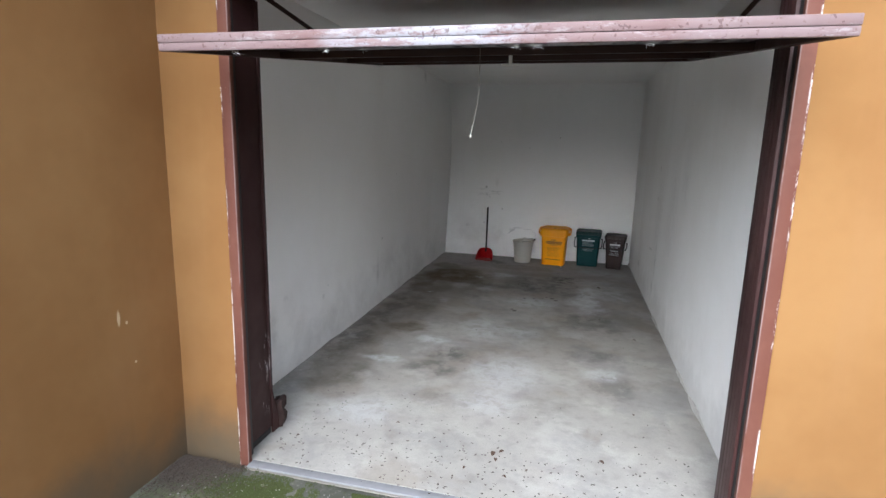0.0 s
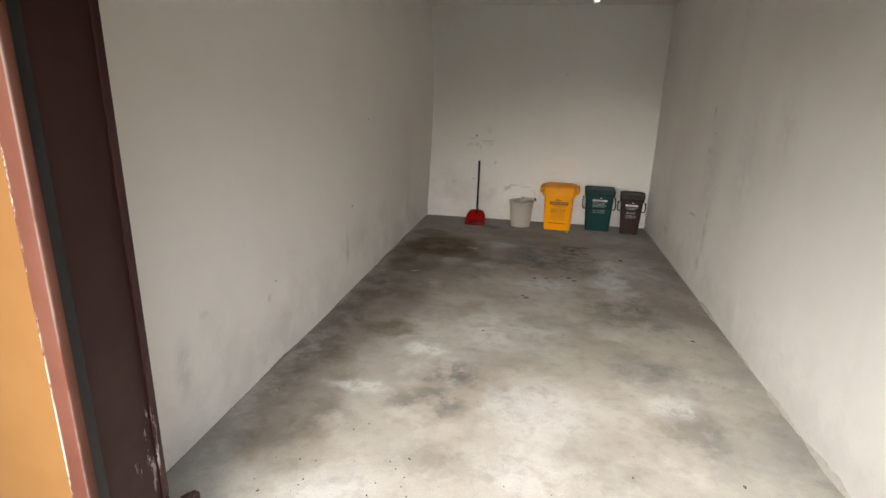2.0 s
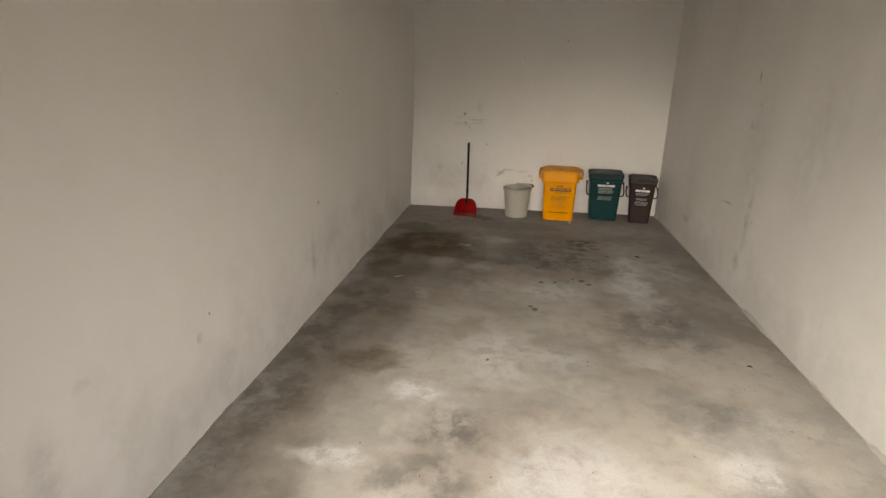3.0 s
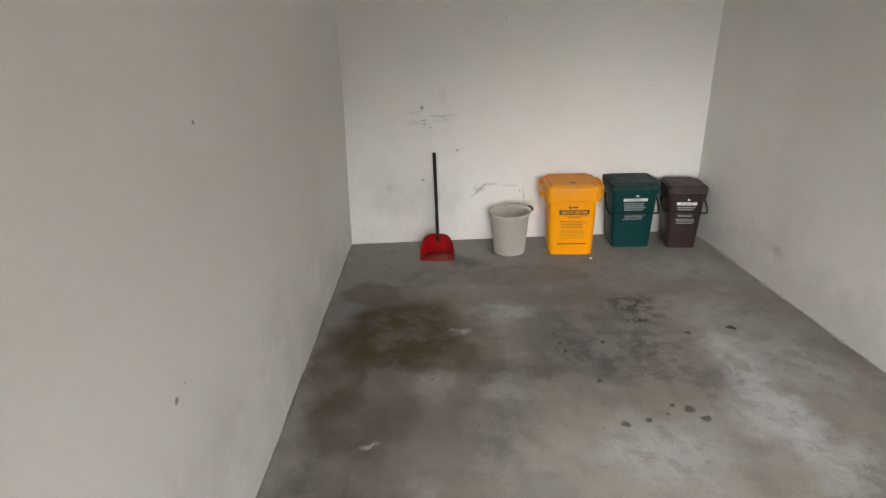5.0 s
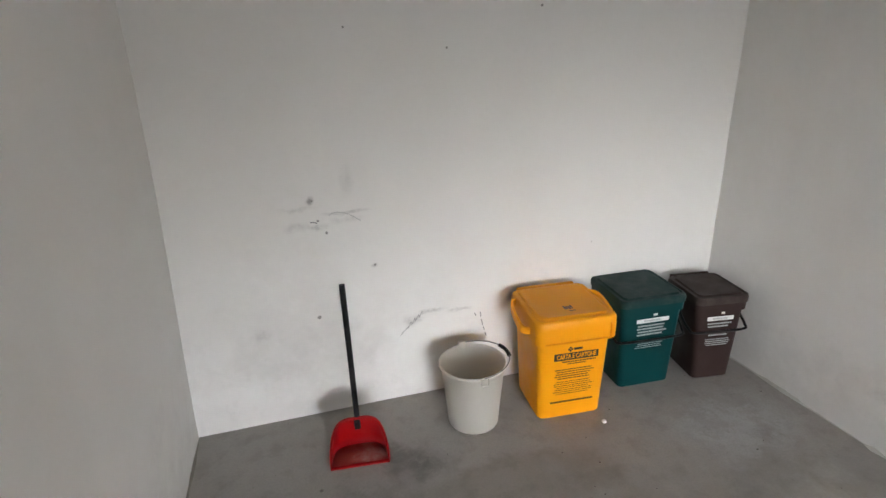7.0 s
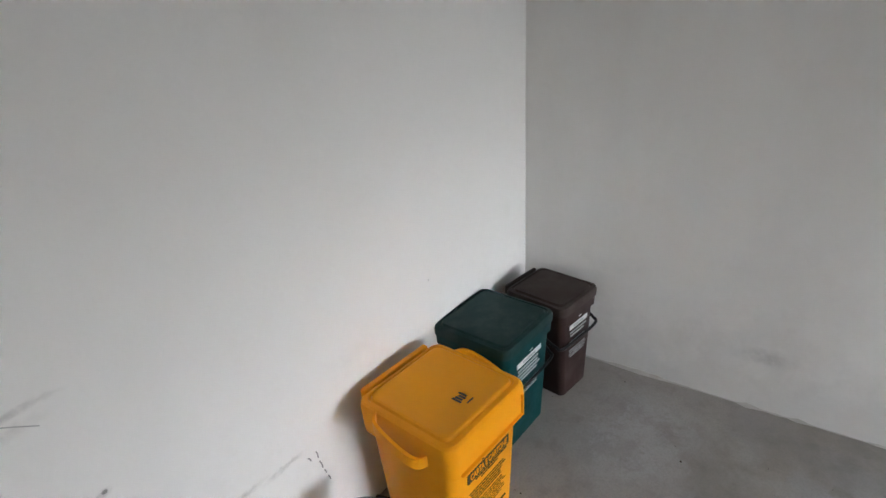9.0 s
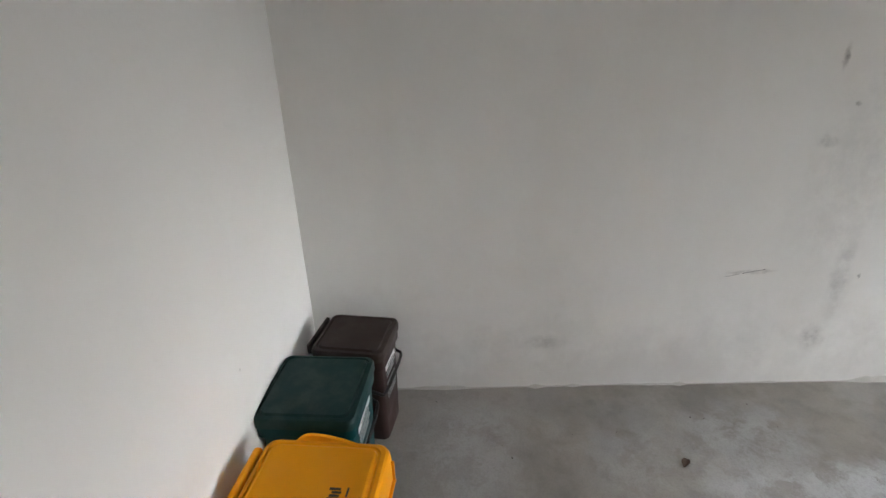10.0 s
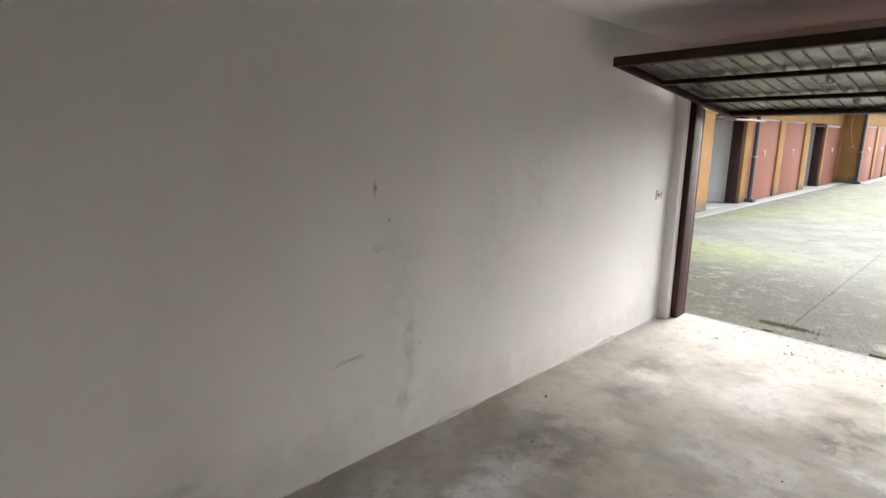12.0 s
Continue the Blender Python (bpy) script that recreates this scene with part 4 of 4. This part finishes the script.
# ---- long-handled dustpan ----
pan = thing("dustpan", pose(-0.980, 7.202, 0, 0, 0, -6), "red plastic dustpan with a long black handle, upright", "dustpan")
def pan_edge(a, wide, deep):
    """A point on the round back edge of the pan; a runs from one front corner to the other."""
    cs, sn = math.cos(a), math.sin(a)
    return -wide * math.copysign(abs(cs) ** 0.55, cs), deep * sn ** 0.75


turns = [math.pi * i / 32 for i in range(33)]
bm = bmesh.new()
low = [bm.verts.new((*pan_edge(a, 0.112, 0.118), 0.003 + 0.010 * math.sin(a))) for a in turns]
mid = [bm.verts.new((v.co.x * 0.5, v.co.y * 0.5, 0.004)) for v in low]
core = bm.verts.new((0, 0.012, 0.003))
for k in range(32):
    bm.faces.new((low[k], low[k + 1], mid[k + 1], mid[k]))
    bm.faces.new((mid[k], mid[k + 1], core))
tray = part("tray", bm, M_DUSTY, pan, "dusty red tray")
sol = tray.modifiers.new("thickness", "SOLIDIFY")
sol.thickness, sol.offset = 0.003, 0
bm = bmesh.new()
rows = []
for a in turns:
    x0, y0 = pan_edge(a, 0.112, 0.118)
    x1, y1 = pan_edge(a, 0.119, 0.104)
    h = 0.020 + 0.148 * math.sin(a) ** 0.8
    rows.append([bm.verts.new(p) for p in ((x0, y0, 0.001), (x0 * 0.3 + x1 * 0.7, y0 * 0.7 + y1 * 0.3 + 0.004, h * 0.35), (x1, y1 + 0.004, h * 0.75), (x1 * 0.985, y1 - 0.012, h), (x1 * 0.95, y1 - 0.030, h + 0.001))])
for r, q in zip(rows, rows[1:]):
    for k in range(4):
        bm.faces.new((r[k], r[k + 1], q[k + 1], q[k]))
hood = part("hood", bm, M_RED, pan)
sol = hood.modifiers.new("thickness", "SOLIDIFY")
sol.thickness, sol.offset = 0.004, 0
part("lip", box((-0.117, -0.006, 0.0), (0.117, 0.008, 0.008), 0.002), M_RED, pan)
part("stick", tube([(0.002, 0.092, 0.115), (-0.001, 0.117, 0.43), (-0.005, 0.141, 0.736)], 0.0115, 14), M_BLACK, pan, "long black handle")
part("stick_clip", box((-0.012, 0.080, 0.112), (0.012, 0.108, 0.152), 0.005, 3), M_BLACK, pan)

# ---- broken brick behind the post ----
bm = box((-0.026, -0.045, 0), (0.026, 0.045, 0.150), 0.006)
bmesh.ops.subdivide_edges(bm, edges=bm.edges[:], cuts=3, use_grid_fill=True)
for v in bm.verts:
    v.co += Vector([noise.noise(v.co * 34 + Vector((k * 7, 0, 0))) * 0.022 for k in range(3)]) * (1 if v.co.z > 0.01 else 0.3)
    v.co.z = max(v.co.z, 0.0)
brick = part("broken_brick", bm, M_BRICK, angle=25)
brick.matrix_basis = pose(-1.340, 2.435, -0.002, 0, 0, 14)
tagged(brick, "broken rust-red terracotta brick standing behind the door post", "brick")

# ---- black scuff strokes on the walls ----
def scuff(points, radius, label, flat, material=M_SCUFF):
    """A thin rubbed stroke that lies on a wall; flat scales it towards the wall."""
    bm = tube(points, radius, 5)
    ob = part("scuff_mark", bm, material)
    ob.matrix_basis = flat
    return tagged(ob, label, "scuff mark", "wall scuffs")


on_back = pose(0, YB - 0.003, 0) @ Matrix.Diagonal((1, 0.15, 1, 1))
on_right = pose(XR - 0.003, 0, 0) @ Matrix.Diagonal((0.15, 1, 1, 1))
zig = [(-0.668 + 0.009 * k + (0.004 if k % 2 else -0.004), 0, 0.372 + 0.0075 * k + (0.016 if k % 2 else -0.010)) for k in range(9)]
scuff(zig, 0.0017, "black zigzag scuff on the white wall", on_back)
scuff([(-0.71, 0, 0.330), (-0.69, 0, 0.352), (-0.668, 0, 0.372)], 0.0012, "thin grey scuff on the white wall", on_back)
for a, b in (((-0.318, 0.385), (-0.315, 0.358)), ((-0.313, 0.345), (-0.306, 0.312)), ((-0.303, 0.302), (-0.298, 0.285)), ((-0.294, 0.270), (-0.288, 0.250)), ((-0.348, 0.385), (-0.340, 0.368))):
    scuff([(a[0], 0, a[1]), ((a[0] + b[0]) / 2 + 0.002, 0, (a[1] + b[1]) / 2), (b[0], 0, b[1])], 0.0022, "short black scuff on the white wall", on_back)
scuff(curve_points([(-0.975, 0, 0.940), (-0.952, 0, 0.949), (-0.905, 0, 0.942), (-0.845, 0, 0.903)], 4), 0.0013, "thin curved grey scuff on the white wall", on_back, M_SMUDGE)
scuff([(-1.052, 0, 0.918), (-1.036, 0, 0.917), (-1.024, 0, 0.912)], 0.0026, "short black scuff on the white wall", on_back)
scuff([(0, 5.70, 0.578), (0, 5.745, 0.571), (0, 5.79, 0.562)], 0.0016, "short black scuff on the white wall", on_right)
scuff([(0, 5.80, 0.560), (0, 5.86, 0.548)], 0.0009, "thin grey scuff on the white wall", on_right)

# ---- litter on the floor ----
def leaf_mesh(seed, length):
    rng = random.Random(seed)
    bm = bmesh.new()
    rows = []
    for i in range(7):
        s = i / 6
        w = length * 0.30 * math.sin(math.pi * min(1, 0.06 + s * 0.94)) ** 0.8
        lift = length * (0.10 * math.sin(s * 3) + 0.06)
        rows.append([bm.verts.new((length * (s - 0.5), k * w, lift + abs(k) * w * rng.uniform(0.2, 0.7))) for k in (-1, 0, 1)])
    for r, q in zip(rows, rows[1:]):
        for k in range(2):
            bm.faces.new((r[k], r[k + 1], q[k + 1], q[k]))
    ext = bmesh.ops.extrude_face_region(bm, geom=bm.faces[:])["geom"]
    for g in ext:
        if isinstance(g, bmesh.types.BMVert):
            g.co.z += 0.0012
    low = min(v.co.z for v in bm.verts)
    for v in bm.verts:
        v.co.z -= low
    return bm


rng = random.Random(4)
for k, (x, y, size) in enumerate(((-0.13, 2.46, 0.04), (-0.09, 2.49, 0.03), (0.41, 2.535, 0.03), (-1.175, 2.343, 0.02), (-0.526, 2.464, 0.015), (0.531, 6.125, 0.05), (0.759, 4.445, 0.03), (0.496, 4.926, 0.022),
                                  (-0.11, 2.41, 0.03), (0.05, 2.36, 0.02), (-0.7, 2.62, 0.02), (0.62, 3.1, 0.02), (-0.55, 4.3, 0.02), (0.3, 2.2, 0.025), (-0.25, 2.3, 0.022), (-0.05, 2.28, 0.025))):
    lf = part("dry_leaf", leaf_mesh(k, size), M_LEAF, angle=60)
    lf.matrix_basis = pose(x, y, 0.002, 0, 0, rng.uniform(0, 360))
    tagged(lf, "small curled dry brown leaf on the concrete", "leaf", "dry leaves")
stone = part("pebble", lathe([(0, 0.0), (0.008, 0.001), (0.011, 0.006), (0.008, 0.012), (0, 0.014)], 10), M_PAPER)
stone.location = (0.082, 7.117, 0.001)
tagged(stone, "small white pebble on the floor by the bins", "pebble")


def scatter(name, material, count, spot, size, label, category, flat=0.4, long=1.0, seed=1):
    """One mesh of many small faceted grains, twigs or tufts on the ground."""
    r = random.Random(seed)
    verts, faces = [], []
    for _ in range(count):
        x, y, z = spot(r)
        s = size * r.uniform(0.4, 1.3)
        a = r.uniform(0, math.tau)
        lx, ly = s * long, s
        b = len(verts)
        for ux, uy, uz in ((1, 0, 0), (0.2, 1, 0), (-1, 0.3, 0), (-0.1, -1, 0), (r.uniform(-0.3, 0.3), r.uniform(-0.3, 0.3), 1)):
            px, py = ux * lx * r.uniform(0.7, 1.1), uy * ly * r.uniform(0.7, 1.1)
            verts.append((x + px * math.cos(a) - py * math.sin(a), y + px * math.sin(a) + py * math.cos(a), z + uz * s * 2 * flat))
        faces += [(b, b + 1, b + 4), (b + 1, b + 2, b + 4), (b + 2, b + 3, b + 4), (b + 3, b, b + 4), (b + 3, b + 2, b + 1, b)]
    me = bpy.data.meshes.new(name)
    me.from_pydata(verts, [], faces)
    me.materials.append(material)
    return tagged(new(name, me), label, category, kind="stuff")


GROUND = -0.010
scatter("floor_crumbs", M_TWIG, 520, lambda r: (r.uniform(-1.25, 0.85), 2.06 + abs(r.gauss(0, 0.38)), 0.0015), 0.0042, "dark crumbs and leaf bits on the floor by the doorway", "litter", 0.25, 1.8, 2)
scatter("floor_grit", M_TWIG, 150, lambda r: (r.uniform(-1.5, 0.95), r.uniform(2.3, 7.4), 0.0015), 0.0030, "scattered dark grit on the concrete floor", "litter", 0.3, 1.6, 3)


def clumped(place, scale, least):
    """Spots drawn from place, kept only where a cloudy field is high, so that they gather in patches."""
    def spot(r):
        for _ in range(40):
            p = place(r)
            if noise.noise(Vector((p[0] * scale, p[1] * scale, 3.7))) + 0.4 * noise.noise(Vector((p[0] * scale * 4, p[1] * scale * 4, 1.2))) > least:
                break
        return p
    return spot


scatter("moss_tufts", M_MOSS, 9000, clumped(lambda r: (r.gauss(-1.10, 0.16), min(2.010, 1.88 + r.gauss(0, 0.06)), GROUND), 5.0, -0.05), 0.0038, "green moss cushions along the threshold", "moss", 0.5, 1.2, 4)
scatter("moss_strip", M_MOSS, 2600, clumped(lambda r: (r.uniform(-0.85, 0.45), 1.985 - abs(r.gauss(0, 0.018)), GROUND), 4.0, 0.05), 0.0034, "green moss strip along the threshold", "moss", 0.5, 1.2, 5)
scatter("moss_patch", M_MOSS, 1500, clumped(lambda r: (r.gauss(0.12, 0.13), 1.72 + r.gauss(0, 0.035), GROUND), 6.0, -0.1), 0.0042, "green moss patch on the yard concrete", "moss", 0.4, 1.2, 9)
scatter("corner_litter", M_TWIG, 2600, lambda r: (-1.63 + abs(r.gauss(0, 0.16)), 2.03 - abs(r.gauss(0, 0.13)), GROUND + r.uniform(0, 0.008)), 0.0024, "dead twigs and leaf litter in the wall corner", "litter", 0.4, 8.0, 6)
scatter("yard_gravel", M_GRAVEL, 3200, lambda r: (r.gauss(-0.05, 0.55), r.uniform(-2.6, 1.9), GROUND), 0.0055, "loose pale gravel over the yard concrete", "gravel", 0.5, 1.2, 7)
scatter("threshold_gravel", M_GRAVEL, 500, lambda r: (r.uniform(-1.5, 0.9), 1.96 - abs(r.gauss(0, 0.25)), GROUND), 0.0045, "fine gravel in front of the threshold", "gravel", 0.5, 1.2, 8)

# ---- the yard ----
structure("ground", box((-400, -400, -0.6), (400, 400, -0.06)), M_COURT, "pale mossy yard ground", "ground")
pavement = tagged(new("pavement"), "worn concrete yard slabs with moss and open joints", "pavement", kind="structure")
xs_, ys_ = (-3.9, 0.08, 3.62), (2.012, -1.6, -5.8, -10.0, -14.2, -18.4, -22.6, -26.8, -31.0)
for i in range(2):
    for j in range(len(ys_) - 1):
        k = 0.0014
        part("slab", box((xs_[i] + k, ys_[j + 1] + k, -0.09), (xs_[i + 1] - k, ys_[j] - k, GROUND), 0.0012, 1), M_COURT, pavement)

# ---- the row of garages across the yard ----
FX = 3.72
row_house = thing("garage_row", pose(FX, 0, 0), "long orange rendered row of lock-up garages across the yard", "building")
STEP = -0.67
piers = ((2.05, -5.83, 0), (-7.97, -8.40, 0), (-10.78, -11.25, 0), (-13.45, -14.05, 0), (-16.07, -16.27, 0), (-18.62, -18.7, 0),
         (-21.5, -22.0, STEP), (-24.25, -24.75, STEP), (-27.1, -27.6, STEP), (-30.3, -31.2, STEP))
for y1, y0, dx in piers:
    part("wall_pier", box((dx, y0, -0.1), (dx + 0.22, y1, 2.20), 0.006), M_ORANGE, row_house)
part("wall_block", box((STEP, -19.1, -0.1), (0.22, -18.702, 2.75), 0.008), M_ORANGE, row_house)
part("lintel_wall", box((0.003, -18.7, 2.202), (0.22, 2.05, 2.75), 0.006), M_ORANGE, row_house)
part("lintel_wall", box((STEP + 0.003, -31.2, 2.202), (STEP + 0.22, -19.102, 2.75), 0.006), M_ORANGE, row_house)
part("roof", box((STEP - 0.15, -31.3, 2.752), (6.0, 2.05, 2.88), 0.008), M_PLASTER, row_house)
part("back_wall", box((5.6, -31.2, -0.1), (5.8, 2.05, 2.75)), M_PLASTER, row_house)
for y1, y0, dx in ((-8.40, -10.78, 0), (-11.25, -13.45, 0), (-16.27, -18.62, 0), (-19.1, -21.5, STEP), (-22.0, -24.25, STEP), (-24.75, -27.1, STEP), (-27.6, -30.3, STEP)):
    leaf = part("shut_door", box((dx + 0.05, y0 + 0.004, -0.03), (dx + 0.10, y1 - 0.004, 2.15), 0.004), M_DOORPAINT, row_house, "red-brown steel garage door, shut")
    mid = (y0 + y1) / 2
    part("door_frame_head", box((dx + 0.03, y0 + 0.004, 2.152), (dx + 0.11, y1 - 0.004, 2.198), 0.003), M_EDGE, row_house, "faded pale door head")
    part("door_handle", tube([(dx, mid - 0.07, 1.34), (dx, mid, 1.34), (dx, mid, 1.20)], 0.014, 8), M_LATCH, leaf, "pale zinc handle")
    part("handle_stem", tube([(dx, mid, 1.34), (dx + 0.052, mid, 1.34)], 0.011, 8), M_LATCH, leaf)
for y1, y0 in ((-5.83, -7.97), (-14.05, -16.07)):
    part("partition", box((0.225, y0 - 0.28, -0.1), (5.6, y0 - 0.16, 2.75)), M_PLASTER, row_house, "white partition wall inside an open garage")
    part("partition", box((0.225, y1 + 0.16, -0.1), (5.6, y1 + 0.28, 2.75)), M_PLASTER, row_house, "white partition wall inside an open garage")
    part("inner_floor", box((0.0, y0 - 0.15, -0.1), (5.6, y1 + 0.15, -0.004)), M_FLOOR, row_house)
    part("jamb_post", box((0.06, y0, 0), (0.32, y0 + 0.08, 2.2), 0.004), M_POST, row_house, "dark brown steel post")
    part("jamb_post", box((0.06, y1 - 0.08, 0), (0.32, y1, 2.2), 0.004), M_POST, row_house, "dark brown steel post")
    bm = box((-0.42, y0 + 0.07, 2.06), (1.55, y1 - 0.07, 2.11), 0.004)
    bmesh.ops.rotate(bm, verts=bm.verts, cent=(-0.42, 0, 2.085), matrix=Matrix.Rotation(radians(-4), 3, "Y"))
    part("raised_door", bm, M_EDGE, row_house, "raised garage door with a pale edge")
for y, x in ((-8.52, -0.075), (-18.63, STEP - 0.01)):
    pipe = part("downpipe", tube([(x, y, -0.02), (x, y, 2.75)], 0.055, 16), M_PIPE, row_house, "dark grey downpipe")
    part("pipe_collar", tube([(x, y, 1.18), (x, y, 1.23)], 0.062, 16), M_WIRE, pipe)
    part("pipe_foot", box((x - 0.14, y - 0.13, -0.03), (x + 0.08, y + 0.13, 0.10), 0.02), M_PIPE, pipe)
bm = bmesh.new()
add_box(bm, (-0.34, -18.69, -0.08), (0.0, 0.2, 0.012), 0.008)
add_box(bm, (STEP - 0.34, -31.0, -0.08), (STEP - 0.002, -18.695, 0.012), 0.008)
part("apron", bm, M_APRON, row_house, "pale raised concrete apron before the doors")
